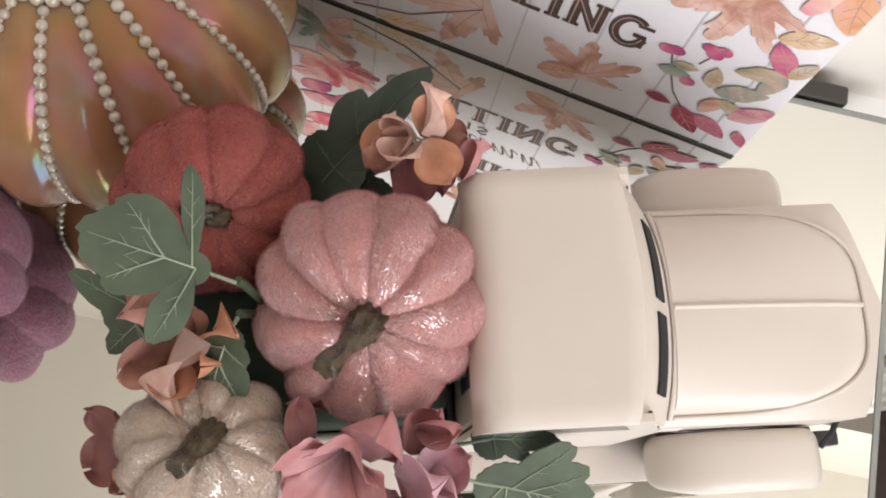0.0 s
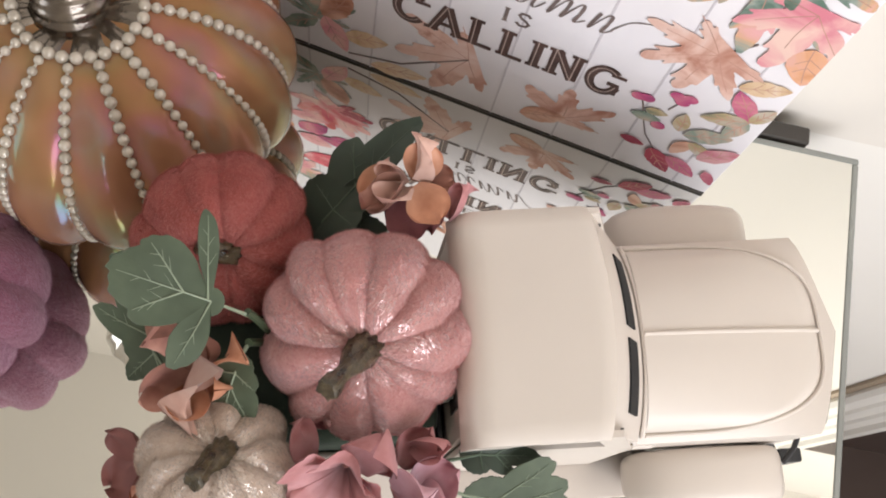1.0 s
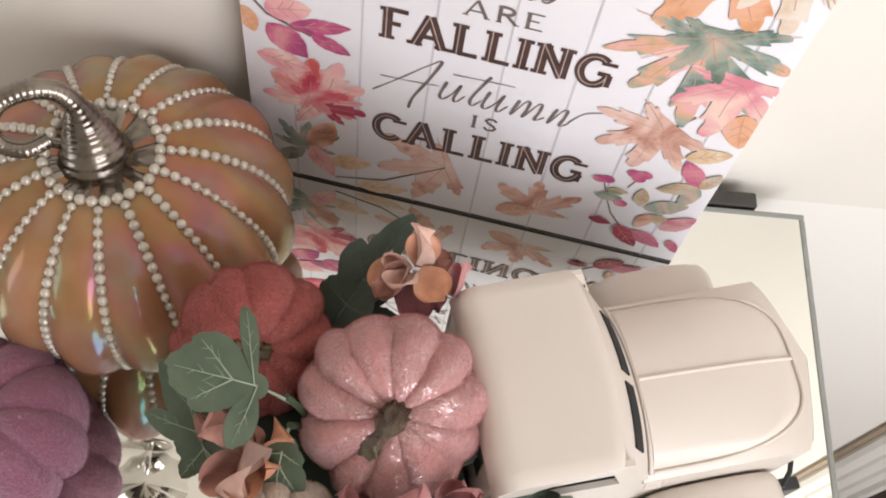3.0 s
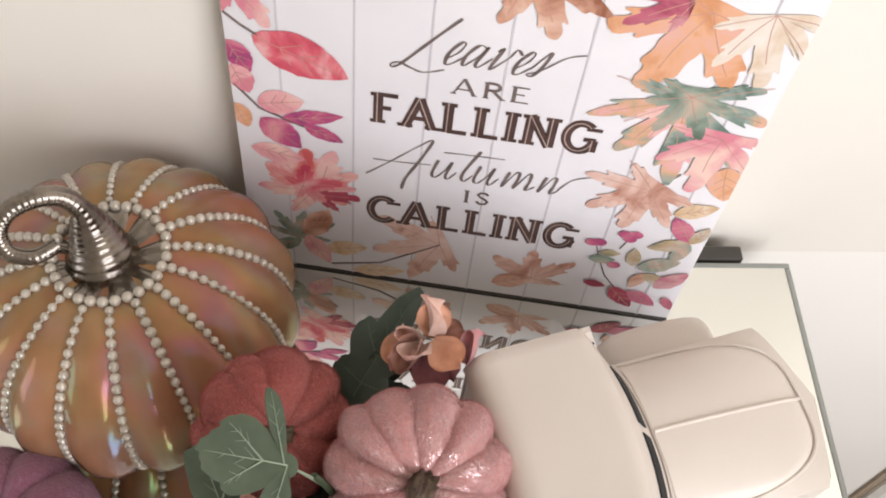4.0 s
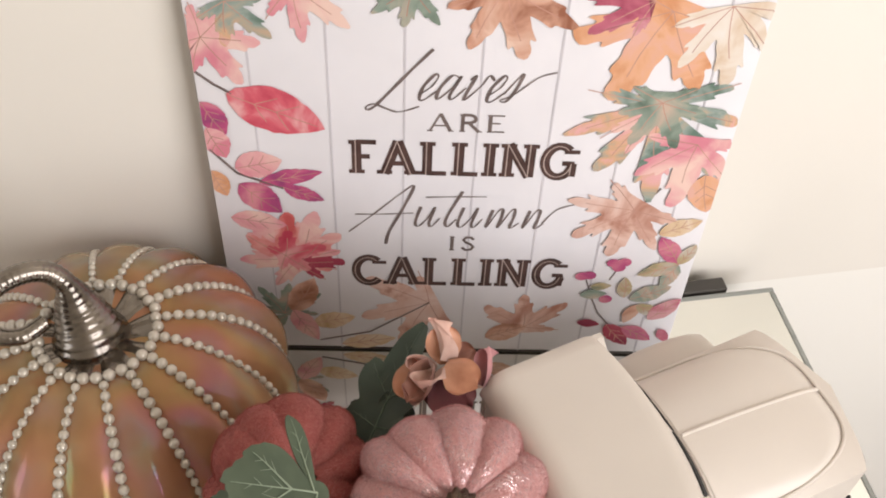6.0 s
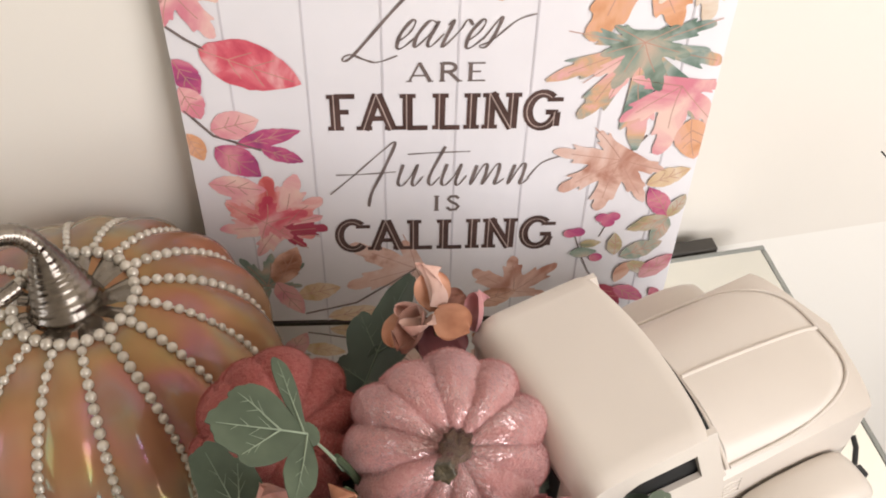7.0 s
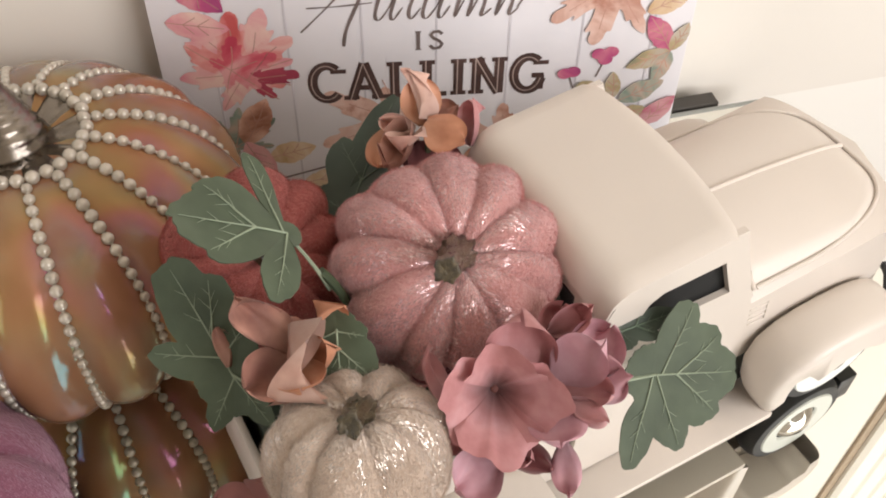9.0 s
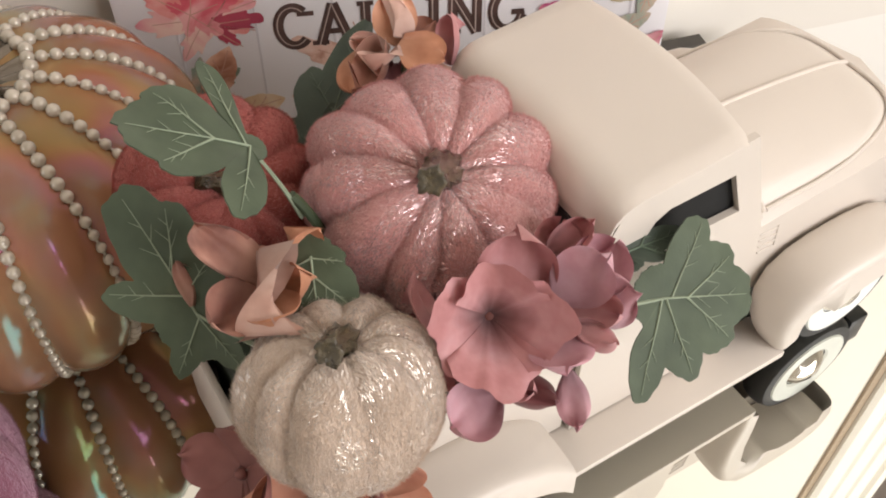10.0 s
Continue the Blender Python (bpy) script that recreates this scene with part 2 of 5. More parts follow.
part("frame", box(TX0 + 0.05, -0.05, TY0 + 0.05, -0.05, -0.55, -0.052, 0.02, 1), M_TRIM, table)
for x in (TX0 + 0.35, -0.35):
    for y in (TY0 + 0.35, -0.35):
        part("leg", lathe([(0.0, FLOOR_Z), (0.10, FLOOR_Z), (0.12, FLOOR_Z + 0.4), (0.17, -1.2), (0.2, -0.552), (0, -0.552)], 16), M_TRIM, table)
        bpy.context.scene.collection.objects[-1].location = (x * DM, y * DM, 0)

# dark strip added to show the shade in the gap behind the table
slat = thing("wooden_slat", at(2.4, 0.60, 0, 9.3), "dark strip added as the shade between the table and the wall", "slat")
bm = box(-2.6, -0.30, 0.075, 0.20, FLOOR_Z + 0.002, 0.0, 0.012, 1)
part("board", bm, painted("dark_gap_shade", (0.05, 0.044, 0.038), 0.6, 6, 90, 0.3), slat)

# ---- silver sconce high on the wall ----
sconce = thing("wall_sconce", room(-6.46, 0.0, 9.3), "ornate silver sconce with a fluted bowl on the wall", "sconce")
part("back_plate", lathe([(0.0, 0.001), (0.30, 0.001), (0.34, 0.03), (0.28, 0.06), (0.0, 0.07)], 32), M_CHROME, sconce)
sconce.children[-1].rotation_euler = (math.pi / 2, 0, 0)
part("arm", tube(bez((0, -0.05, 0), (0, -0.30, -0.05), (0, -0.45, 0.10), 10), 0.05, 10), M_CHROME, sconce)
rows = []
for r, h in [(0.02, 0.05), (0.22, 0.08), (0.42, 0.20), (0.56, 0.40), (0.60, 0.46), (0.57, 0.46), (0.40, 0.24), (0.02, 0.12)]:
    rows.append([(r * (1 + 0.02 * math.cos(14 * a)) * math.cos(a), -0.62 + r * (1 + 0.02 * math.cos(14 * a)) * math.sin(a), h) for a in (2 * math.pi * k / 112 for k in range(112))])
part("bowl", grid(rows, closed_v=True), M_CHROME, sconce, "fluted silver bowl")

# ---- the sign ----
LEAN_BACK, SIGN_W, SIGN_H, SIGN_T = 2.88, 3.02, 3.85, 0.06
M_SIGN = painted("sign_white_print", (0.80, 0.775, 0.80), 0.55, 14, 900, 0.03, 0.06, 0.1)
M_GROOVE = painted("sign_grey_line", (0.60, 0.57, 0.60), 0.6, 14, 900, 0.08, 0.05, 0.1)
M_INK = painted("sign_brown_ink", (0.085, 0.048, 0.042), 0.35, 60, 1200, 0.35, 0.2, 0.1)
M_GREYINK = painted("sign_grey_ink", (0.17, 0.13, 0.12), 0.5, 60, 900, 0.2, 0.1, 0.1)
sign = thing("wall_sign", at(0, 0) @ pose(0, 0, 0.0004, -LEAN_BACK, 0, 0), "white sign with watercolour leaves and verse, leaning on the wall", "sign")
M_DARKEDGE = painted("dark_board_edge", (0.05, 0.042, 0.035), 0.6, 30, 300, 0.2)
part("foot_edge", box(-1.518, -1.518 + SIGN_W - 0.004, -0.006, SIGN_T + 0.002, 0.0005, 0.022, 0.004, 1), M_DARKEDGE, sign, "dark foot edge of the board")
part("board", box(-1.52, -1.52 + SIGN_W, 0.0, SIGN_T, 0.023, SIGN_H, 0.012, 2), M_SIGN, sign)
for x in (-1.22, -0.80, -0.385, 0.03, 0.445, 0.86, 1.275):
    part("groove", box(x - 0.006, x + 0.006, -0.0025, 0.001, 0.02, SIGN_H - 0.02), M_GROOVE, sign, sharp=True)


# ---- the truck ----
truck = thing("toy_truck", at(0.701, -1.612, 0, 23.5), "cream enamelled metal pickup truck loaded with pumpkins and flowers", "toy truck")


# near-black colour that stands in for the unlit inside of the cab
M_PITCH = painted("black_inside_shade", (0.006, 0.006, 0.006), 0.9, 20, 300, 0.2, 0.1, 0.2)


def build_truck():
    # cab: side plates with a real window opening, back and roof
    def side_plate(y):
        # outline seen from the side, with the window cut out of it, as a ring of quads
        outer = [(-0.50, 0.30), (0.36, 0.30), (0.36, 1.12), (0.26, 1.42), (0.15, 1.735), (-0.32, 1.70), (-0.44, 1.65), (-0.50, 1.52)]
        inner = [(-0.32, 1.34), (0.17, 1.335), (0.172, 1.342), (0.13, 1.45), (0.085, 1.575), (-0.22, 1.565), (-0.28, 1.53), (-0.32, 1.45)]
        bm = bmesh.new()
        for off in (0.0, -0.03):
            yy = y * (0.505 + off) - 0.012
            o = [bm.verts.new((x, yy, z)) for x, z in outer]
            i = [bm.verts.new((x, yy, z)) for x, z in inner]
            for k in range(8):
                bm.faces.new((o[k], o[(k + 1) % 8], i[(k + 1) % 8], i[k]))
        bm.verts.ensure_lookup_table()
        for k in range(8):
            j = (k + 1) % 8
            bm.faces.new([bm.verts[n] for n in (k, j, 16 + j, 16 + k)])
            bm.faces.new([bm.verts[n] for n in (8 + k, 8 + j, 24 + j, 24 + k)])
        part("door", bm, M_TRUCK, truck, angle=25)
        part("window_pane", box(-0.36, 0.19, y * 0.462 - 0.016, y * 0.462 - 0.004, 1.30, 1.60), M_PITCH, truck, "black sheet for the shade inside the window", sharp=True)
        for x in (0.175, 0.215):
            part("door_moulding", tube([(x + 0.035, y * 0.498, 1.30), (x + 0.02, y * 0.498, 1.42), (x - 0.03, y * 0.498, 1.62)], 0.006, 6), M_TRUCK, truck)
        part("door_moulding", tube([(0.27, y * 0.498, 1.30), (0.22, y * 0.498, 0.9), (0.13, y * 0.498, 0.55), (0.02, y * 0.498, 0.35)], 0.007, 6), M_TRUCK, truck)

    side_plate(-1)
    side_plate(1)
    part("cab_back", box(-0.50, -0.47, -0.466, 0.466, 0.30, 1.60, 0.01, 1), M_TRUCK, truck)
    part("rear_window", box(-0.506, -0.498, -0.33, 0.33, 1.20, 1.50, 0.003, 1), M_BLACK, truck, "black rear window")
    # roof: a softly crowned skin with a bowed front and rounded rear edge
    rows = []
    nx, ny = 18, 24
    for i in range(nx + 1):
        a = i / nx
        row = []
        for j in range(ny + 1):
            s = -1 + 2 * j / ny
            x0, x1 = -0.515, 0.095 + 0.060 * (1 - s * s)
            e = min(1.0, a / 0.22)
            f = min(1.0, (1 - a) / 0.07)
            ey = min(1.0, (1 - abs(s)) / 0.05)
            round_off = 0.13 * (1 - math.sqrt(max(0.0, 1 - (1 - e) ** 2))) + 0.018 * (1 - f) ** 2 + 0.02 * (1 - math.sqrt(max(0.0, 1 - (1 - ey) ** 2)))
            row.append((x0 + (x1 - x0) * a, s * 0.513 - 0.014, 1.705 + 0.055 * a + 0.014 * (1 - s * s) - round_off))
        rows.append(row)
    bm = grid(rows)
    border = [e for e in bm.edges if e.is_boundary]
    ext = bmesh.ops.extrude_edge_only(bm, edges=border)["geom"]
    for v in [g for g in ext if isinstance(g, bmesh.types.BMVert)]:
        v.co.z -= 0.022
    part("roof", bm, M_TRUCK, truck, angle=50)
    # windscreen: sloping bowed frame with two narrow black sheets as its dark openings
    def screen(y0, y1, lift, t0, t1, mat, name, label=""):
        rows = []
        for k in (t0, (t0 + t1) / 2, t1):
            row = []
            for i in range(13):
                y = y0 + (y1 - y0) * i / 12
                s = y / 0.50
                xb, xt = 0.385 + 0.025 * (1 - s * s), 0.095 + 0.060 * (1 - s * s)
                zb = 1.300 - 0.16 * abs(s) ** 2.6
                row.append((xb + (xt - xb) * k + lift, y, zb + (1.75 - zb) * k + lift))
            rows.append(row)
        bm = grid(rows)
        ex = bmesh.ops.extrude_face_region(bm, geom=bm.faces[:])["geom"]
        bmesh.ops.translate(bm, vec=(-0.03, 0, -0.012), verts=[g for g in ex if isinstance(g, bmesh.types.BMVert)])
        part(name, bm, mat, truck, label)

    screen(-0.492, 0.480, 0.0, 0.0, 0.97, M_TRUCK, "windscreen_frame")
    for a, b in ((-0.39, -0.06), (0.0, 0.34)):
        screen(a, b, 0.006, 0.22, 0.52, M_PITCH, "windscreen_pane", "narrow black sheet for the shade inside the windscreen")
    part("windscreen_trim", tube([(0.158 - 0.060 * (y / 0.5) ** 2, y, 1.742) for y in np.linspace(-0.48, 0.48, 15)], 0.006, 6), M_BLACK, truck)
    # hood: a plate sloping to a pointed nose, with straight sides
    def hood_z(x, s=0.0):
        f = (x - 0.37) / 0.95
        edge, mid = 1.125 + 0.070 * f, 1.292 - 0.075 * max(0.0, f) ** 2.2
        return edge + max(0.0, mid - edge) * (1 - abs(s) ** 2.6)

    def nose(s):
        return 1.30 + 0.15 * (1 - abs(s)) ** 0.8 if abs(s) < 1 else 1.30

    rows = []
    for i in range(17):
        f = i / 16
        row = []
        for j in range(25):
            s = -1 + 2 * j / 24
            x = 0.375 + f * (nose(s) - 0.375)
            row.append((x, s * 0.497, hood_z(x, s) - 0.012 - 0.012 * abs(s) ** 6))
        rows.append(row)
    bm = grid(rows)
    border = [e for e in bm.edges if e.is_boundary]
    ext = bmesh.ops.extrude_edge_only(bm, edges=border)["geom"]
    for v in [g for g in ext if isinstance(g, bmesh.types.BMVert)]:
        v.co.z = 0.62
        v.co.y *= 0.985
    part("hood", bm, M_TRUCK, truck, angle=35)
    edge = [(nose(s) + 0.004, s * 0.49, hood_z(nose(s), s) - 0.03) for s in np.linspace(-0.92, 0.92, 25)]
    part("nose_seam", tube(edge, 0.006, 6), M_BLACK, truck, "thin black seam round the nose")
    # crowned centre panel with its raised U-shaped rim and middle bead
    def panel(f, s):
        reach = 0.28 + 0.72 * math.sqrt(max(0.0, 1 - abs(s) ** 3.8))
        return 0.425 + f * 0.93 * reach, s * 0.462

    rows = []
    for i in range(21):
        f = i / 20
        row = []
        for j in range(41):
            s = -1 + 2 * j / 40
            x, y = panel(f, s)
            edge = min(1.0, (1 - abs(s)) / 0.16, (1 - f) / 0.12)
            row.append((x, y, hood_z(x, y / 0.497) - 0.014 + 0.035 * math.sin(min(1.0, edge) * math.pi / 2)))
        rows.append(row)
    part("hood_panel", grid(rows), M_TRUCK, truck)
    rim = [(0.425, -0.464, hood_z(0.425, 0.93) - 0.002)]
    for j in range(61):
        x, y = panel(1.0, math.sin(math.pi / 2 * (-1 + 2 * j / 60)))
        rim.append((x + 0.004, y * 1.005, hood_z(x, y / 0.497) - 0.004))
    rim.append((0.425, 0.464, hood_z(0.425, 0.93) - 0.002))
    part("hood_rim", tube(rim, 0.011, 8), M_TRUCK, truck)
    part("hood_bead", tube([(x, 0, hood_z(x) + 0.022 - max(0.0, (x - 1.25) / 0.1) * 0.020) for x in np.linspace(0.43, 1.345, 14)], 0.011, 8), M_TRUCK, truck)
    part("cowl_bead", tube([(0.408 + 0.02 * (1 - (y / 0.46) ** 2), y, hood_z(0.42, y / 0.497) + 0.004) for y in np.linspace(-0.47, 0.47, 21)], 0.014, 8), M_TRUCK, truck)
    part("grille", box(1.05, 1.31, -0.44, 0.44, 0.42, 1.10, 0.04, 2), M_TRUCK, truck)
    for k in range(7):
        y = -0.33 + 0.11 * k
        part("grille_slot", box(1.305, 1.318, y - 0.03, y + 0.03, 0.5, 1.02, 0.004, 1), M_BLACK, truck, "black grille slot")
    for y in (-1, 1):
        # stamped louvre panel
        for k in range(4):
            x = 0.40 + 0.012 * k
            part("louvre", tube([(x - 0.004 * k, y * 0.497, 1.04 - 0.042 * k), (x + 0.105 - 0.004 * k, y * 0.497, 1.03 - 0.042 * k)], 0.0045, 6), M_TRUCK, truck)
        part("louvre", tube([(0.505, y * 0.497, 1.045), (0.525, y * 0.497, 0.90)], 0.004, 6), M_TRUCK, truck)
        # front fender: a long rounded pontoon that drops to the running board behind
        rows = []
        spine = [(0.585, 0.285, 0.0), (0.535, 0.37, 0.0), (0.475, 0.50, 0.02), (0.445, 0.66, 0.04), (0.48, 0.80, 0.08), (0.58, 0.88, 0.16), (0.71, 0.915, 0.16), (0.84, 0.925, 0.11), (0.97, 0.925, 0.09), (1.09, 0.905, 0.10), (1.19, 0.86, 0.12), (1.255, 0.78, 0.10), (1.28, 0.68, 0.04), (1.265, 0.60, 0.0)]
        n = len(spine)
        for i, (x, z, skirt) in enumerate(spine):
            (xa, za, _), (xb, zb, _) = spine[max(i - 1, 0)], spine[min(i + 1, n - 1)]
            d = Vector((xb - xa, 0, zb - za)).normalized()
            out = Vector((-d.z, 0, d.x))
            end = 1.0 if 0 < i < n - 1 else 0.92
            slim = max(0.0, 1 - i / 5)  # drawn in towards the foot on the running board
            row = []
            for j in range(17):
                a = math.pi * j / 16
                w, h = math.cos(a), math.sin(a)
                sw = math.copysign(abs(w) ** 0.62, w)
                lift = abs(h) ** 0.55
                p = Vector((x, 0, z)) + out * (0.085 * (lift - 1) * end - (skirt + 0.02 if j in (0, 16) else 0))
                row.append((p.x, y * (0.648 - 0.043 * slim + (0.142 - 0.037 * slim) * sw * end), p.z))
            rows.append(row)
        part("fender", grid(rows, closed_v=True), M_TRUCK, truck, angle=75)
        part("headlight", lathe([(0.0, 0.0), (0.075, 0.0), (0.085, 0.03), (0.07, 0.05), (0, 0.055)], 20), M_BLACK, truck, "black headlight rim")
        truck.children[-1].matrix_local = pose(1.255 * DM, y * 0.648 * DM, 0.76 * DM, 0, 80, 0)
        part("bumper_bracket", box(1.42, 1.55, min(y * 0.50, y * 0.58), max(y * 0.50, y * 0.58), 0.20, 0.42, 0.015, 2), M_BLACK, truck, "black bumper bracket")
        part("headlight_bracket", tube([(1.345, y * 0.475, 0.82), (1.33, y * 0.53, 0.79), (1.27, y * 0.60, 0.76)], 0.016, 8), M_BLACK, truck, "black headlight bracket")
        # running board and rear fender
        part("running_board", box(-0.72, 0.62, min(y * 0.46, y * 0.705), max(y * 0.46, y * 0.705), 0.245, 0.29, 0.010, 2), M_TRUCK, truck)
        rows = []
        for i in range(21):
            f = i / 20
            x = -1.66 + 1.0 * f
            z = 0.32 + 0.40 * math.sin(math.pi * (0.04 + 0.92 * f)) ** 0.45
            rows.append([(x, y * (0.62 + 0.15 * math.copysign(abs(math.cos(math.pi * j / 12)) ** 0.6, math.cos(math.pi * j / 12))), z - 0.07 + 0.07 * math.sin(math.pi * j / 12) ** 0.5 - (0.12 if j in (0, 12) else 0)) for j in range(13)])
        part("rear_fender", grid(rows), M_TRUCK, truck, angle=75)
        for x in (1.09, -1.16):
            hub_y = 0.53
            wheel = part("wheel", lathe([(0.0, -0.06), (0.16, -0.06), (0.20, -0.07), (0.24, -0.07), (0.0, 0.02)], 32, axis="y"), M_CHROME, truck, "chromed wheel disc")
            wheel.location = (x * DM, y * hub_y * DM, 0.328 * DM)
            prof = [(0.15, 0.08), (0.28, 0.09), (0.318, 0.05), (0.328, 0.0), (0.320, -0.05), (0.300, -0.085), (0.27, -0.092), (0.14, -0.076)]
            part("tyre", lathe(prof, 40, axis="y"), M_RUBBER, wheel, "black rubber tyre")
            part("whitewall", lathe([(0.135, -0.078), (0.145, -0.090), (0.245, -0.098), (0.252, -0.088)], 40, axis="y"), M_WHITEWALL, wheel, "white sidewall ring")
            part("hubcap", lathe([(0.0, -0.135), (0.05, -0.128), (0.095, -0.108), (0.125, -0.08), (0.138, -0.072)], 32, axis="y"), M_CHROME, wheel, "domed chrome hubcap")
            if y > 0:
                wheel.rotation_euler = (0, 0, math.pi)
    # bed: floor and walls with rolled rims
    part("bed_floor", box(-1.78, -0.52, -0.44, 0.44, 0.32, 0.38), M_BLACK, truck, "black bed floor", sharp=True)
    for y in (-1, 1):
        part("bed_side", box(-1.78, -0.52, y * 0.47 - 0.02, y * 0.47 + 0.02, 0.30, 0.92, 0.012, 2), M_TRUCK, truck)
        part("bed_rim", tube([(-1.78, y * 0.47, 0.93), (-0.54, y * 0.47, 0.93)], 0.035, 10), M_TRUCK, truck)
    part("tailgate", box(-1.82, -1.785, -0.49, 0.49, 0.30, 0.92, 0.012, 2), M_TRUCK, truck)
    part("bed_front", box(-0.545, -0.515, -0.445, 0.445, 0.30, 0.95, 0.008, 2), M_BLACK, truck)
    part("chassis", box(-1.7, 1.2, -0.30, 0.30, 0.20, 0.31), M_BLACK, truck, "black chassis")
    for x in (1.07, -1.16):
        part("axle", tube([(x, -0.48, 0.328), (x, 0.48, 0.328)], 0.035, 10), M_BLACK, truck)


build_truck()


# ---- pumpkins ----
def pumpkin_body(radius, height, ribs, groove, dimple, seed, nu=216, nv=64, foot=0.25):
    """A stuffed, ribbed, flattened body standing on z = 0: pillows drawn in by threads, with puckers along the seams."""
    rnd = random.Random(seed)
    seams = [n + rnd.uniform(-0.17, 0.17) for n in range(ribs)]
    deep = [rnd.uniform(0.75, 1.25) for _ in range(ribs)]
    fat = [rnd.uniform(-0.035, 0.05) for _ in range(ribs)]
    rows = []
    for j in range(nv + 1):
        th = math.pi * j / nv  # 0 at the foot, pi at the crown
        sn = math.sin(th)
        row = []
        for i in range(nu):
            ph = 2 * math.pi * i / nu
            k = ph / (2 * math.pi) * ribs + 0.10 * noise.noise(Vector((math.cos(ph) * 2, math.sin(ph) * 2, 2.5 * th + seed)))
            n = max(range(ribs), key=lambda q: -((k - seams[q]) % ribs))
            width = (seams[(n + 1) % ribs] - seams[n]) % ribs
            f = min(1.0, ((k - seams[n]) % ribs) / width)
            pillow = math.sin(math.pi * f) ** 0.74
            cut = deep[n] if f < 0.5 else deep[(n + 1) % ribs]
            seam = math.exp(-((min(f, 1 - f) * width / 0.22) ** 2))
            u = Vector((math.cos(ph), math.sin(ph), 0))
            lump = 1 + fat[n] * math.sin(math.pi * f) + 0.03 * noise.noise(Vector((u.x * 2, u.y * 2, th * 1.5 + seed)))
            pucker = 0.020 * seam * noise.noise(Vector((u.x * 5, u.y * 5, th * 9 + seed))) + 0.007 * noise.noise(Vector((u.x * 9, u.y * 9, th * 5 + seed)))
            profile = abs(sn) ** 0.82
            hold = min(1.0, sn * 1.7 + 0.12)
            r = radius * profile * (lump + pucker - 1.25 * groove * cut * (1 - pillow) * hold)
            zc = -math.cos(th)
            z = height * 0.5 * (1 + math.copysign(abs(zc) ** 0.88, zc))
            top = math.exp(-((profile / 0.34) ** 2))
            z += (-dimple * 1.25 if zc > 0 else foot * 0.4) * height * top
            z -= groove * 0.75 * height * cut * (1 - pillow) * max(0.0, zc) * (1 - 0.8 * top)
            row.append((r * u.x, r * u.y, z))
        rows.append(row)
    return grid(rows, closed_v=True)


M_STEM = painted("dry_stem", (0.060, 0.045, 0.022), 0.30, 260, 900, 0.8, 0.9, 0.8, coat=0.5)


def stem_mesh(path, r0, r1, seed):
    """A ridged, twisted dry stalk with a knotted root and a cut end."""
    pts = bez(*path, 18)
    sides, rows = 30, []
    side = None
    for i, p in enumerate(pts):
        way = (pts[min(i + 1, 18)] - pts[max(i - 1, 0)]).normalized()
        side = (side - way * side.dot(way)) if side else way.orthogonal()
        side.normalize()
        up = way.cross(side)
        f = i / 18
        r = r1 + (r0 - r1) * max(0.0, 1 - f / 0.72) ** 1.1 + (r1 * 0.22 if i > 15 else 0)
        row = []
        for k in range(sides):
            a = 2 * math.pi * k / sides
            w = a + 0.9 * f
            n = noise.noise(Vector((2.2 * math.cos(a), 2.2 * math.sin(a), 3.5 * f + seed)))
            rr = r * (1 + 0.10 * math.cos(5 * w) + 0.10 * math.cos(11 * w + 1) + 0.30 * n)
            row.append(p + rr * (math.cos(a) * side + math.sin(a) * up))
        rows.append(row)
    way = (pts[-1] - pts[-3]).normalized()
    for k, back in ((0.90, 0.004), (0.60, 0.000), (0.25, -0.003), (0.01, -0.004)):
        rows.append([pts[-1] + (q - pts[-1]) * k + way * back for q in rows[18]])
    bm = grid(rows, closed_v=True)
    return bm


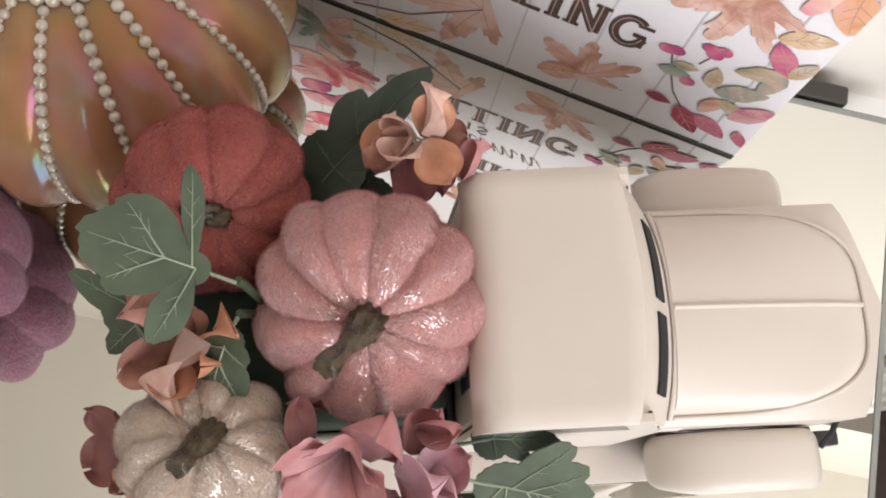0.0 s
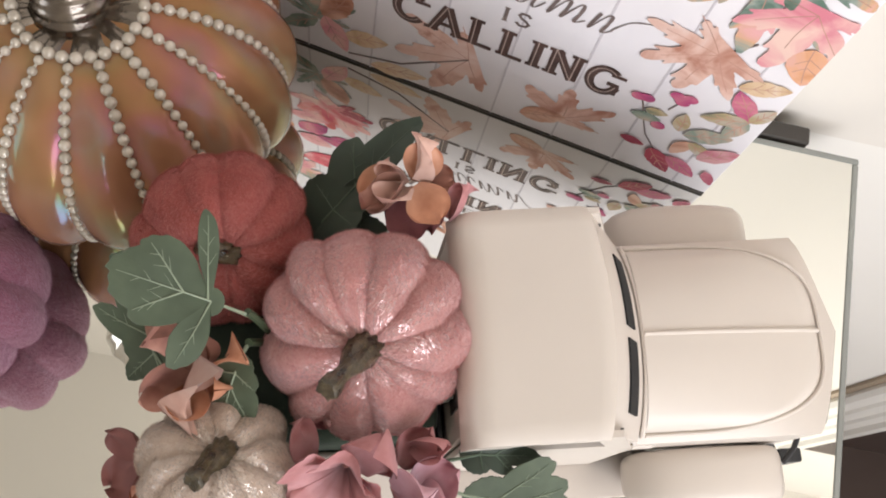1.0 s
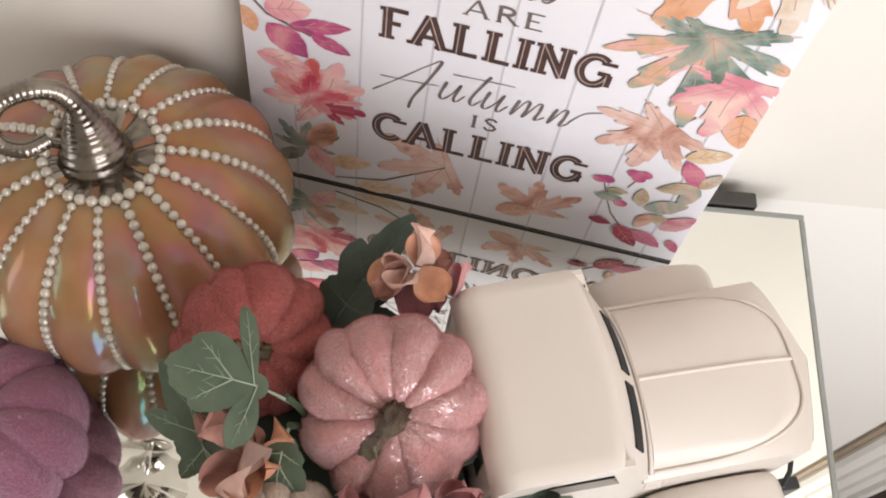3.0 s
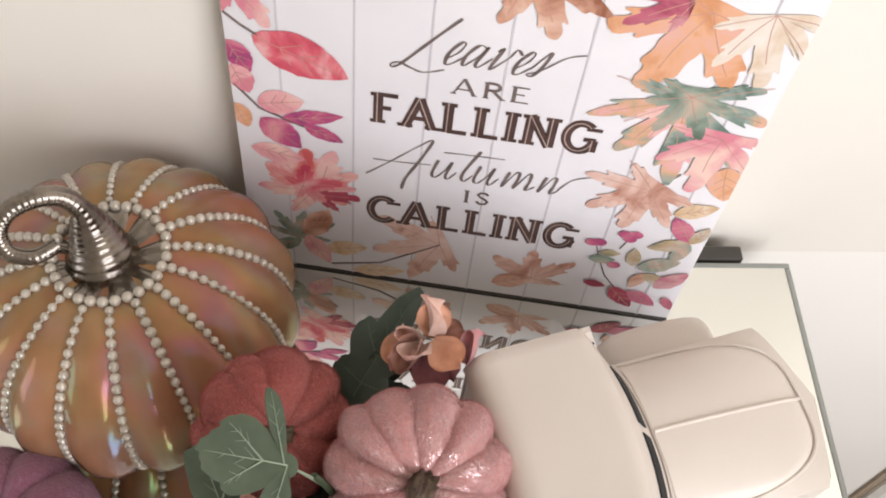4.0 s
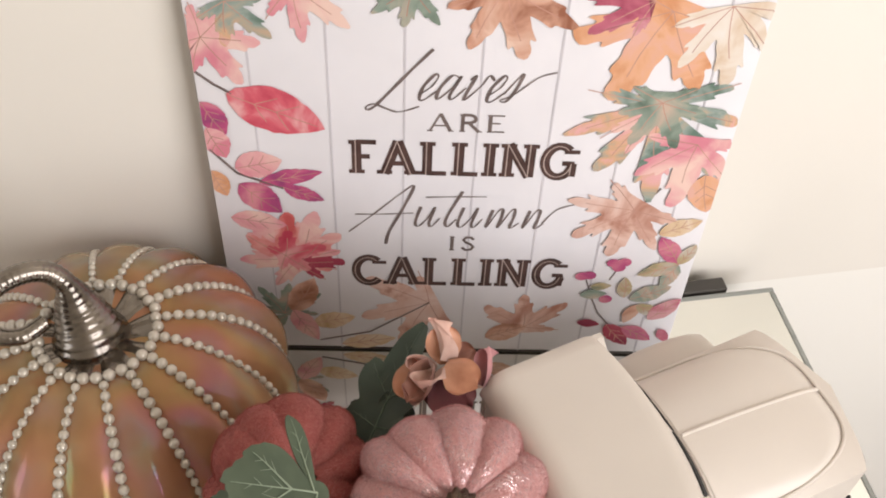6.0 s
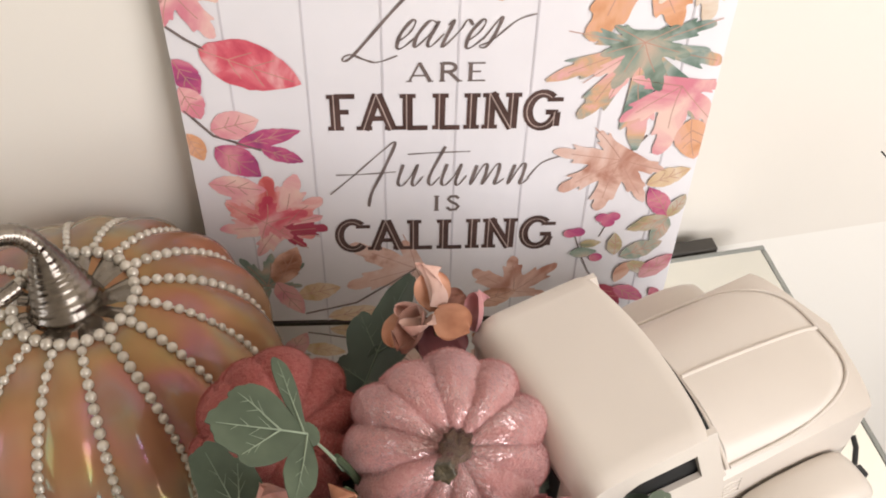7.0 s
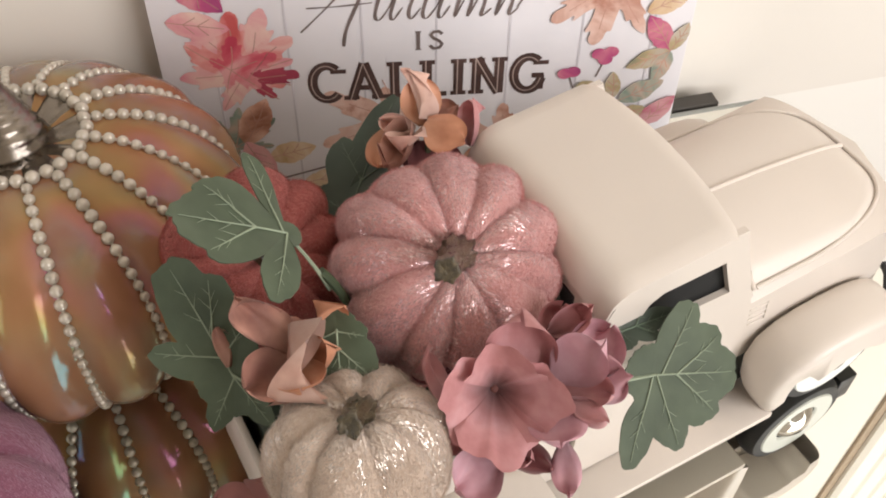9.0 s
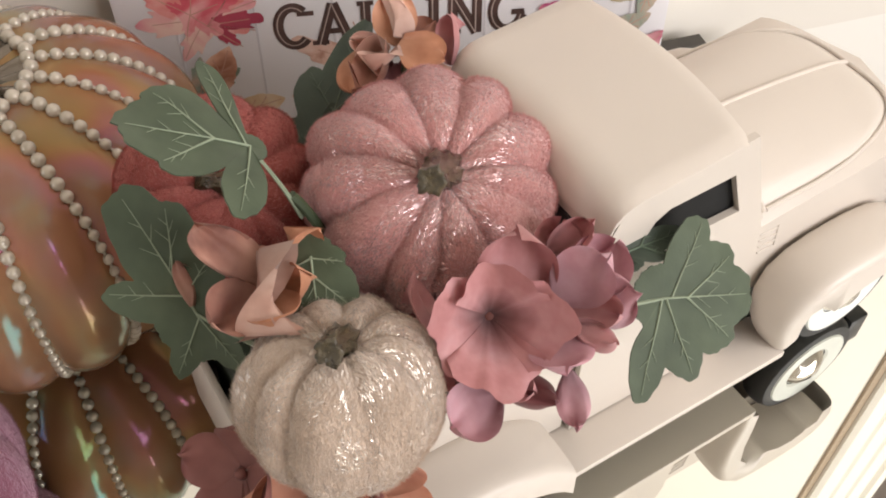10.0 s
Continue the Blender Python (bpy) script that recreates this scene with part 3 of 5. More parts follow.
def pile_mesh(body, count, seed, length=0.019, width=0.0024, glint=False):
    """The nap: short fibres all over, brushed this way and that in patches."""
    rnd = random.Random(seed)
    faces = [f for f in body.faces if f.calc_area() > 1e-7]
    picks = rnd.choices(faces, weights=[f.calc_area() for f in faces], k=count)
    verts, tris = [], []
    reach, tall = max(math.hypot(v.co.x, v.co.y) for v in body.verts), max(v.co.z for v in body.verts)
    for f in picks:
        a, b, c, d = [v.co for v in f.verts]
        u, v = rnd.random(), rnd.random()
        p = (a * (1 - u) + b * u) * (1 - v) + (d * (1 - u) + c * u) * v
        along, across = d - a, b - a
        if p.z < 0.06 or along.length < 1e-5 or across.length < 1e-5:
            continue
        along.normalize()
        nrm = across.cross(along).normalized()
        if nrm.dot(p - Vector((0, 0, 0.3))) < 0:
            nrm = -nrm
        across = along.cross(nrm)
        if glint:  # brushed flat in pale streaks, painted highlights, mostly about the crown
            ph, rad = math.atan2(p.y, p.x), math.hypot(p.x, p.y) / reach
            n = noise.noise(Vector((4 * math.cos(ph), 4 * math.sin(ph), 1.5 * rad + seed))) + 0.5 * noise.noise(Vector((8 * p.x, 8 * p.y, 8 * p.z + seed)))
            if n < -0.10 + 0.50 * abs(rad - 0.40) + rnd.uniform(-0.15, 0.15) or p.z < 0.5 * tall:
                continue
        lay = 1.6 * noise.noise(Vector((4 * p.x, 4 * p.y, 4 * p.z + seed)))
        lay += rnd.uniform(-0.35, 0.35)
        rise = 0.75 + 0.5 * noise.noise(Vector((6 * p.x, 6 * p.y, 6 * p.z - seed))) + rnd.uniform(-0.3, 0.5)
        rise = 0.25 * rise if glint else rise
        way = (along * math.cos(lay) + across * math.sin(lay) + nrm * max(0.06, rise)).normalized()
        w = way.cross(nrm + along * rnd.uniform(-0.5, 0.5) + across * rnd.uniform(-0.5, 0.5)).normalized() * width * rnd.uniform(0.6, 1.2)
        k = len(verts)
        q = p - nrm * 0.001
        verts += [q - w * 0.5, q + w * 0.5, q + way * length * rnd.uniform(0.5, 1.2)]
        tris.append((k, k + 1, k + 2))
    return verts, tris


def velvet_pumpkin(centre, turn, radius, height, ribs, material, label, seed, stem=None, sizes=(0.085, 0.045), groove=0.12, dimple=0.13, hair=None, bend=0.35):
    """A stuffed pumpkin about its centre; stem: the way its stalk points in the room."""
    spin = pose(0, 0, 0, *turn)
    m = at(*centre) @ spin @ pose(0, 0, -height * 0.5 * DM)
    t = thing("velvet_pumpkin", m, label, "pumpkin")
    bm = pumpkin_body(radius, height, ribs, groove, dimple, seed)
    naps = []
    if hair:
        naps.append((hair[0], pile_mesh(bm, hair[1], seed)))
        # second nap of pale fibres, painted as glints
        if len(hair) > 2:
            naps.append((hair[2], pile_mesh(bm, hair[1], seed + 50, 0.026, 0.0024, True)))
    body = part("body", bm, material, t, angle=180)
    for mat, (verts, tris) in naps:
        me = bpy.data.meshes.new("velvet_nap")
        me.from_pydata([v * DM for v in verts], [], tris)
        me.materials.append(mat)
        ob = new("velvet_nap", me)
        ob.parent = body
        tagged(ob, "brushed silky velvet pile", kind="stuff")
    if stem:
        z0 = height * (1 - dimple) - 0.03
        way = spin.to_3x3().inverted() @ Vector(stem)
        root = Vector((0, 0, z0))
        part("stem", stem_mesh((root - way * 0.15, root + Vector((0, 0, way.length * bend)), root + way), *sizes, seed), M_STEM, t, "dark brown dried stem", angle=75)
    return t


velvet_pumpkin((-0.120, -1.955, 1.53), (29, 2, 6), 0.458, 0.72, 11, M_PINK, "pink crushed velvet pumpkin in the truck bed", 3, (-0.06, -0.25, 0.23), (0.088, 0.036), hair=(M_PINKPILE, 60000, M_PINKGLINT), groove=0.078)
velvet_pumpkin((-0.89, -1.745, 1.38), (26, -24, 70), 0.40, 0.66, 10, M_RED, "brick red velvet pumpkin behind the pink one", 8, (-0.09, -0.05, 0.10), (0.07, 0.026), hair=(M_REDPILE, 45000), groove=0.075)
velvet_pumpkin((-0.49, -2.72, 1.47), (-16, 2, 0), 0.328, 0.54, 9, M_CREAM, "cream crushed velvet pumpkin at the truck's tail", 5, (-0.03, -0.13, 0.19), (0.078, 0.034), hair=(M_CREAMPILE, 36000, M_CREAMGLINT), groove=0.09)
velvet_pumpkin((-2.32, -2.30, 0.46), (0, 0, 15), 0.52, 0.92, 9, M_PLUM, "large plum velvet pumpkin on the mirrored top", 12, (-0.1, 0.05, 0.2), hair=(M_PLUMPILE, 45000), groove=0.075)
filler = thing("floral_foam", at(0.701, -1.612, 0, 23.5), "dark green floral foam filling the truck bed", "foam")
bm = prism([(-1.74, -0.43), (-0.56, -0.43), (-0.56, 0.43), (-1.74, 0.43)], 0.39, 1.28)
bmesh.ops.bevel(bm, geom=bm.edges[:], offset=0.12, segments=3, profile=0.6, affect="EDGES")
part("block", bm, painted("floral_foam", (0.02, 0.03, 0.018), 0.95, 20, 200, 0.4, 0.6, 1.0), filler)

# ---- the pearled glass pumpkin ----
M_LUSTRE, _n, _l, _b = shader("amber_lustre_glass")
_t = noise_node(_n, _l, 26, 2, 0.55, stretch=(1, 1, 0.45))
_r = ramp(_n, _l, _t.outputs[0], [(0.28, (0.28, 0.132, 0.062)), (0.45, (0.31, 0.150, 0.078)), (0.56, (0.36, 0.182, 0.100)), (0.66, (0.32, 0.200, 0.128)), (0.76, (0.30, 0.145, 0.076))])
_l.new(_r.outputs[0], _b.inputs["Base Color"])
_b.inputs["Roughness"].default_value, _b.inputs["Metallic"].default_value = 0.20, 0.0
_b.inputs["IOR"].default_value = 1.62
_b.inputs["Coat Weight"].default_value, _b.inputs["Coat Roughness"].default_value = 0.25, 0.03
_t2 = noise_node(_n, _l, 16, 2, 0.5, stretch=(1, 1, 0.4))
_m = _n.new("ShaderNodeMapRange")
_m.inputs["From Min"].default_value, _m.inputs["From Max"].default_value = 0.3, 0.7
_m.inputs["To Min"].default_value, _m.inputs["To Max"].default_value = 330.0, 560.0
_l.new(_t2.outputs[0], _m.inputs["Value"])
_l.new(_m.outputs[0], _b.inputs["Thin Film Thickness"])
_b.inputs["Thin Film IOR"].default_value = 1.40
_t3 = noise_node(_n, _l, 30, 2)
bump(_n, _l, _t3.outputs[0], _b, 0.3, 0.002)

M_PEARL, _n, _l, _b = shader("pearl")
_b.inputs["Base Color"].default_value = (0.60, 0.53, 0.43, 1)
_b.inputs["Roughness"].default_value, _b.inputs["Coat Weight"].default_value, _b.inputs["Coat Roughness"].default_value = 0.22, 1.0, 0.05
_b.inputs["Metallic"].default_value = 0.2
_o = _n.new("ShaderNodeObjectInfo")
_r = ramp(_n, _l, _o.outputs["Random"], [(0.0, (0.47, 0.42, 0.345)), (1.0, (0.60, 0.545, 0.46))])
_l.new(_r.outputs[0], _b.inputs["Base Color"])

GP_R, GP_H, GP_N, GP_TURN = 1.025, 1.43, 16, 17.2
glass_pumpkin = thing("glass_pumpkin", at(-2.005, -0.905, 0.0, GP_TURN), "iridescent amber glass pumpkin with pearl strands and silver stem", "pumpkin")


def gp_point(ph, th, out=0.0):
    """The glass skin at an azimuth and an angle from the foot (0) to the crown (pi)."""
    k = ph / (2 * math.pi) * GP_N
    d = abs(k - round(k))  # 0 in the groove where the pearls run
    g = (1 - min(1.0, d / 0.5)) ** 2
    sn = math.sin(th)
    profile = abs(sn) ** 0.86
    r = (GP_R + out) * profile * (1 - 0.085 * g * min(1.0, sn * 1.5))
    zc = -math.cos(th)
    z = GP_H * 0.5 * (1 + math.copysign(abs(zc) ** 0.92, zc)) + out * zc
    z += (-0.10 if zc > 0 else 0.05) * math.exp(-((profile / 0.24) ** 2))
    return Vector((r * math.cos(ph), r * math.sin(ph), z))


rows = [[gp_point(2 * math.pi * i / 192, math.pi * (0.004 + 0.992 * j / 56)) for i in range(192)] for j in range(57)]
bm = grid(rows, closed_v=True)
bm.verts.ensure_lookup_table()
part("body", bm, M_LUSTRE, glass_pumpkin, "iridescent amber glass body", angle=180)

pearl_bm = bmesh.new()
bmesh.ops.create_icosphere(pearl_bm, subdivisions=2, radius=1.0)
pearl_me = bpy.data.meshes.new("pearl")
pearl_bm.to_mesh(pearl_me)
pearl_bm.free()
smooth(pearl_me)
pearl_me.materials.append(M_PEARL)


def bead(p, r, parent):
    ob = new("pearl", pearl_me)
    ob.parent = parent
    ob.location, ob.scale = Vector(p) * DM, (r * DM,) * 3
    return ob


def strand_points(ph, th0, th1, gap):
    pts, th, last = [], th1, None
    while th > th0:
        p = gp_point(ph, th, 0.012)
        if last is None or (p - last).length >= gap:
            pts.append(p)
            last = p
        th -= 0.004
    return pts


rest = bmesh.new()
for k in range(GP_N):
    ph = 2 * math.pi * k / GP_N
    world_angle = math.degrees(ph) + GP_TURN
    facing = math.cos(radians(world_angle + 75)) > -0.55  # strands turned to the room
    pts = strand_points(ph, 0.42, math.pi - 0.315, 0.060)
    strand = part("pearl_strand", tube(pts, 0.008, 5), M_PEARL, glass_pumpkin, "strand of ivory pearls")
    for n, p in enumerate(pts):
        r = 0.0285 + 0.0035 * math.sin(n * 12.9 + k)
        if facing and n < 28:
            bead(p, r, strand)
        else:
            bmesh.ops.create_icosphere(rest, subdivisions=1, radius=r, matrix=Matrix.Translation(p))
tagged(part("far_pearl_strand", rest, M_PEARL, glass_pumpkin, "ivory pearls on the far strands", angle=180), kind="stuff")
ring = []
for n in range(30):
    a = 2 * math.pi * n / 30
    q = gp_point(a, math.pi - 0.255, 0.012)
    ring.append(Vector((q.x, q.y, q.z + 0.008)))
collar = part("pearl_collar", tube(ring + ring[:1], 0.008, 5, caps=False), M_PEARL, glass_pumpkin, "ring of ivory pearls")
for p in ring:
    bead(p, 0.034, collar)

# silver calyx that fills the ring of pearls
rows = []
for k in range(7):
    f = k / 6
    rows.append([(gp_point(a, math.pi - 0.04 - 0.21 * f, 0.0) + Vector((0, 0, 0.006 + 0.012 * math.sin(16 * a) * f + 0.010 * math.cos(9 * a) * f))) for a in (2 * math.pi * n / 96 for n in range(96))])
part("calyx", grid(rows, closed_v=True), M_SILVER, glass_pumpkin, "antique silver leafy calyx")

# silver stem: a ribbed cone drawn out into a curled horn
spine = [Vector(p) for p in [(-0.06, 0.01, 1.27), (-0.05, 0.02, 1.38), (-0.07, 0.09, 1.54), (-0.09, 0.11, 1.70), (-0.17, 0.13, 1.80), (-0.30, 0.10, 1.84), (-0.43, 0.04, 1.82), (-0.49, -0.03, 1.74), (-0.45, -0.10, 1.66), (-0.33, -0.12, 1.63), (-0.21, -0.06, 1.64)]]
fine = []
for i in range(len(spine) - 1):
    for s in range(16):
        t = s / 16
        p0, p1, p2, p3 = spine[max(i - 1, 0)], spine[i], spine[i + 1], spine[min(i + 2, len(spine) - 1)]
        fine.append(0.5 * ((2 * p1) + (p2 - p0) * t + (2 * p0 - 5 * p1 + 4 * p2 - p3) * t * t + (3 * p1 - p0 - 3 * p2 + p3) * t ** 3))
radii = []
for i in range(len(fine)):
    f = i / (len(fine) - 1)
    r = 0.066 - 0.024 * f + 0.215 * max(0.0, 1 - f / 0.30) ** 1.15
    wrap = math.sin(i * 2 * math.pi / 3.5 + 0.4)
    radii.append(r * (1 + (0.022 if f < 0.3 else 0.035) * wrap))
part("stem", tube(fine, radii, 28), M_SILVER, glass_pumpkin, "curled antique silver stem", angle=60)


# ---- leaves and flowers ----
def cloth(name, colours, through_light=0.25, roughness=0.6, scale=45.0, throat=0.0):
    m, nodes, links, b = shader(name)
    n1 = noise_node(nodes, links, scale, 3, 0.55)
    r = ramp(nodes, links, n1.outputs[0], [(0.25 + 0.5 * i / max(1, len(colours) - 1), c) for i, c in enumerate(colours)])
    paint = r.outputs[0]
    if throat:  # colour is multiplied darker towards the root of a petal
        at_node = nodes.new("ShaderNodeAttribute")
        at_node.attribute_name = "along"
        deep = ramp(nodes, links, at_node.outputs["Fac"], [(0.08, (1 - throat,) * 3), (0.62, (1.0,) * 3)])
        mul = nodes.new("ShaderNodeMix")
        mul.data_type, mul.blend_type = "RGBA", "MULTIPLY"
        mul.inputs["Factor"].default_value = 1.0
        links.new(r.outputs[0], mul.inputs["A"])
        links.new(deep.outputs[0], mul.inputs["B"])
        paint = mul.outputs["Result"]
    links.new(paint, b.inputs["Base Color"])
    b.inputs["Roughness"].default_value, b.inputs["Sheen Weight"].default_value = roughness, 0.15
    n2 = noise_node(nodes, links, 900, 2)
    bump(nodes, links, n2.outputs[0], b, 0.25, 0.0003)
    tr = nodes.new("ShaderNodeBsdfTranslucent")
    links.new(paint, tr.inputs[0])
    mix = nodes.new("ShaderNodeMixShader")
    mix.inputs[0].default_value = through_light
    links.new(b.outputs[0], mix.inputs[1])
    links.new(tr.outputs[0], mix.inputs[2])
    links.new(mix.outputs[0], nodes["Material Output"].inputs[0])
    return m


M_LEAF = cloth("dusty_green_leaf", [(0.046, 0.064, 0.036), (0.070, 0.095, 0.055), (0.096, 0.126, 0.076)], 0.12, 0.65)
M_LEAFDARK = cloth("dark_green_leaf", [(0.03, 0.045, 0.03), (0.05, 0.075, 0.05)], 0.08, 0.6)
M_VEINDARK = painted("dark_leaf_vein", (0.10, 0.14, 0.095), 0.6, 60, 400, 0.1)
M_VEIN = painted("pale_leaf_vein", (0.26, 0.31, 0.22), 0.6, 60, 400, 0.1)
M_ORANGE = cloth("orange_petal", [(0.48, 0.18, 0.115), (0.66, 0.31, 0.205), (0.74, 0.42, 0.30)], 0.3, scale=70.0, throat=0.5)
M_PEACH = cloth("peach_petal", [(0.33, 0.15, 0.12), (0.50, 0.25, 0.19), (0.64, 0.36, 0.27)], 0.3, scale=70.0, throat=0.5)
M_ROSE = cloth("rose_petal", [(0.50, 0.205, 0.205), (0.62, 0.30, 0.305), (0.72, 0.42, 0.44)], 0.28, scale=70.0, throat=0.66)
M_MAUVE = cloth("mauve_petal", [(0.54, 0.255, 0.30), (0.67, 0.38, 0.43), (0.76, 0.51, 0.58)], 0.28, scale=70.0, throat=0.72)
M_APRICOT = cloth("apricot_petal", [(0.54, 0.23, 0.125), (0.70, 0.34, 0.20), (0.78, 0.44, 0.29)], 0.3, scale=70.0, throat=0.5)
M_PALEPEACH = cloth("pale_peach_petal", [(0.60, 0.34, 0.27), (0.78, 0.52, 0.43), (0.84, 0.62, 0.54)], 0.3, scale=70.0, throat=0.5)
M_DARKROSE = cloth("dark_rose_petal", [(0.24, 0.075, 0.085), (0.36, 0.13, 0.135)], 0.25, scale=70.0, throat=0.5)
M_BROWNPETAL = cloth("brown_rose_petal", [(0.20, 0.07, 0.06), (0.33, 0.13, 0.11)], 0.25)
M_WIRE = painted("green_wire_stem", (0.05, 0.07, 0.035), 0.6, 40, 300, 0.2)


def leaf_mesh(base, centre, tip, facing, lobes, curl=0.15, cup=0.06, seed=0, least=0.30):
    """A lobed cloth leaf with real thickness: lobes are (degrees from the tip, reach, half width in degrees)."""
    base, centre, tip = Vector(base), Vector(centre), Vector(tip)
    along = tip - centre
    length = along.length
    along.normalize()
    side = along.cross(Vector(facing)).normalized()
    up = side.cross(along)

    def turned(a, b):
        return (a - b + 180) % 360 - 180

    def reach(deg):
        best = least
        for a, r, w in lobes:
            # far side of an ellipse that lies along the lobe
            d = radians(turned(deg, a))
            c, la, lb = 0.60 * r, 0.40 * r, 0.84 * r * math.tan(radians(w))
            qa = (math.cos(d) / la) ** 2 + (math.sin(d) / lb) ** 2
            qb = -2 * math.cos(d) * c / la ** 2
            disc = qb * qb - 4 * qa * ((c / la) ** 2 - 1)
            if disc > 0 and math.cos(d) > 0:
                best = max(best, (-qb + math.sqrt(disc)) / (2 * qa))
        scallop = 1 + 0.020 * math.sin(deg * 0.31 + seed) + 0.010 * math.sin(deg * 0.83 + 2 * seed)
        return length * best * scallop

    def surf(x, y, k, lift=0.0):
        r = math.hypot(x, y)
        z = -curl * (r / length) ** 2 * length + cup * abs(y) + 0.030 * length * math.sin(7 * x / length + seed) * math.cos(6 * y / length + 1.3 * seed) * k + lift
        return centre + along * x + side * y + up * z

    def at_leaf(deg, k, lift=0.0):
        r = reach(deg) * k
        return surf(r * math.cos(radians(deg)), r * math.sin(radians(deg)), k, lift)

    def vein(x0, y0, x1, y1, r0, r1, n=12, bow=0.0):
        pts = []
        for i in range(n):
            f = i / (n - 1)
            x, y = x0 + (x1 - x0) * f + bow * math.sin(math.pi * f) * (y1 - y0), y0 + (y1 - y0) * f - bow * math.sin(math.pi * f) * (x1 - x0)
            k = min(1.0, math.hypot(x, y) / max(1e-4, reach(math.degrees(math.atan2(y, x)))))
            pts.append(surf(x, y, k, 0.003))
        return pts, r0, r1

    n, rings = 216, 10
    rows = [[at_leaf(360 * j / n, 0.02 + 0.98 * (i / rings)) for j in range(n)] for i in range(rings + 1)]
    bm = grid(rows, closed_v=True)
    ex = bmesh.ops.extrude_face_region(bm, geom=bm.faces[:])["geom"]
    bmesh.ops.translate(bm, vec=-up * 0.006, verts=[g for g in ex if isinstance(g, bmesh.types.BMVert)])
    veins = [(bez(base, (base + centre) / 2 + up * 0.02, at_leaf(0, 0.03, 0.003), 8), 0.010, 0.005)]
    for a, r, w in lobes:
        ra, rl = radians(a), r * length
        x0 = 0.42 * length * max(0.0, 1 - abs(a) / 75)
        if a == 0:
            x0 = 0.0
        tx, ty = 0.93 * rl * math.cos(ra), 0.93 * rl * math.sin(ra)
        veins.append(vein(x0, 0, tx, ty, 0.0048 * (0.6 + 0.4 * r), 0.0010, 14))
        for f, s in ((0.40, 1), (0.52, -1), (0.64, 1), (0.76, -1)):
            bx, by = x0 + (tx - x0) * f, ty * f
            turn = ra + s * 0.65
            ln = rl * 0.22 * (1.2 - f)
            veins.append(vein(bx, by, bx + ln * math.cos(turn), by + ln * math.sin(turn), 0.0018, 0.0006, 6))
    return bm, veins


def leaf(parent, base, centre, tip, facing, lobes, material=None, label="", **kw):
    bm, veins = leaf_mesh(base, centre, tip, facing, lobes, **kw)
    ob = part("leaf", bm, material or M_LEAF, parent, label, angle=60)
    vb = bmesh.new()
    for v, r0, r1 in veins:
        tube(v, [r0 + (r1 - r0) * i / (len(v) - 1) for i in range(len(v))], 5, bm=vb)
    part("venation", vb, M_VEIN if material is None else M_VEINDARK, ob, "pale raised veins")
    return ob


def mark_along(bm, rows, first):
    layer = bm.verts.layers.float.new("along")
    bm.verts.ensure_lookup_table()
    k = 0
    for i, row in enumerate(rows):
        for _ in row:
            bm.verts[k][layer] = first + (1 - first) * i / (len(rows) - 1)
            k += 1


def petal_mesh(root, way, facing, length, width, cup=0.25, frill=0.05, seed=0):
    root, way = Vector(root), Vector(way).normalized()
    side = way.cross(Vector(facing)).normalized()
    up = side.cross(way)
    rnd = random.Random(seed)
    a1, a2, a3 = (rnd.uniform(0, 6) for _ in range(3))
    rows = []
    nv, nu = 14, 14
    for i in range(nv + 1):
        v = 1 - (1 - i / nv) ** 1.7
        h = width * 0.5 * ((0.30 + 0.70 * math.sin(math.pi * min(v, 0.52) / 1.04)) if v < 0.52 else 0.06 + 0.94 * math.sqrt(max(0.0, 1 - ((v - 0.52) / 0.48) ** 2.6)))
        row = []
        for j in range(nu + 1):
            u = -1 + 2 * j / nu
            edge = max(abs(u), v) ** 3
            z = cup * length * (v ** 2 * 0.9 + 0.5 * u * u * v) + frill * length * edge * 1.3 * (math.sin(3.1 * u + a1 + 2 * v) + 0.6 * math.sin(6.3 * u + a2 + 3 * v))
            ln = length * (v - 0.06 * u * u * v + 0.035 * math.sin(4 * u + a3) * v)
            row.append(root + way * ln + side * (u * h) + up * z)
        rows.append(row)
    bm = grid(rows)
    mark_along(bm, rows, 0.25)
    ex = bmesh.ops.extrude_face_region(bm, geom=bm.faces[:])["geom"]
    bmesh.ops.translate(bm, vec=-up * 0.005, verts=[g for g in ex if isinstance(g, bmesh.types.BMVert)])
    return bm


def petal(parent, root, way, facing, length, width, material, **kw):
    return part("petal", petal_mesh(root, way, facing, length, width, **kw), material, parent, angle=60)


def floret(parent, centre, facing, size, material, seed, petals=4, cup=0.3, turn=0.0, spread=1.0):
    """Rounded petals about a small dark eye."""
    n = Vector(facing).normalized()
    a = n.orthogonal().normalized()
    b = n.cross(a)
    c = Vector(centre)
    rnd = random.Random(seed)
    for k in range(petals):
        ang = 2 * math.pi * (k + turn) / petals + rnd.uniform(-0.12, 0.12)
        w = (math.cos(ang) * a + math.sin(ang) * b) * spread + n * 0.12
        petal(parent, c + w.normalized() * 0.015, w, n, size * rnd.uniform(0.88, 1.1), size * rnd.uniform(1.0, 1.25), material, cup=cup * rnd.uniform(0.6, 1.3), frill=0.06, seed=seed * 7 + k)
    eye = bmesh.new()
    bmesh.ops.create_icosphere(eye, subdivisions=2, radius=0.022, matrix=Matrix.Translation(c + n * 0.012))
    part("eye", eye, M_BROWNPETAL, parent, "small dark flower eye")


def wire(parent, pts, r=0.018):
    part("stem", tube(bez(*pts, 10), r, 7), M_WIRE, parent)


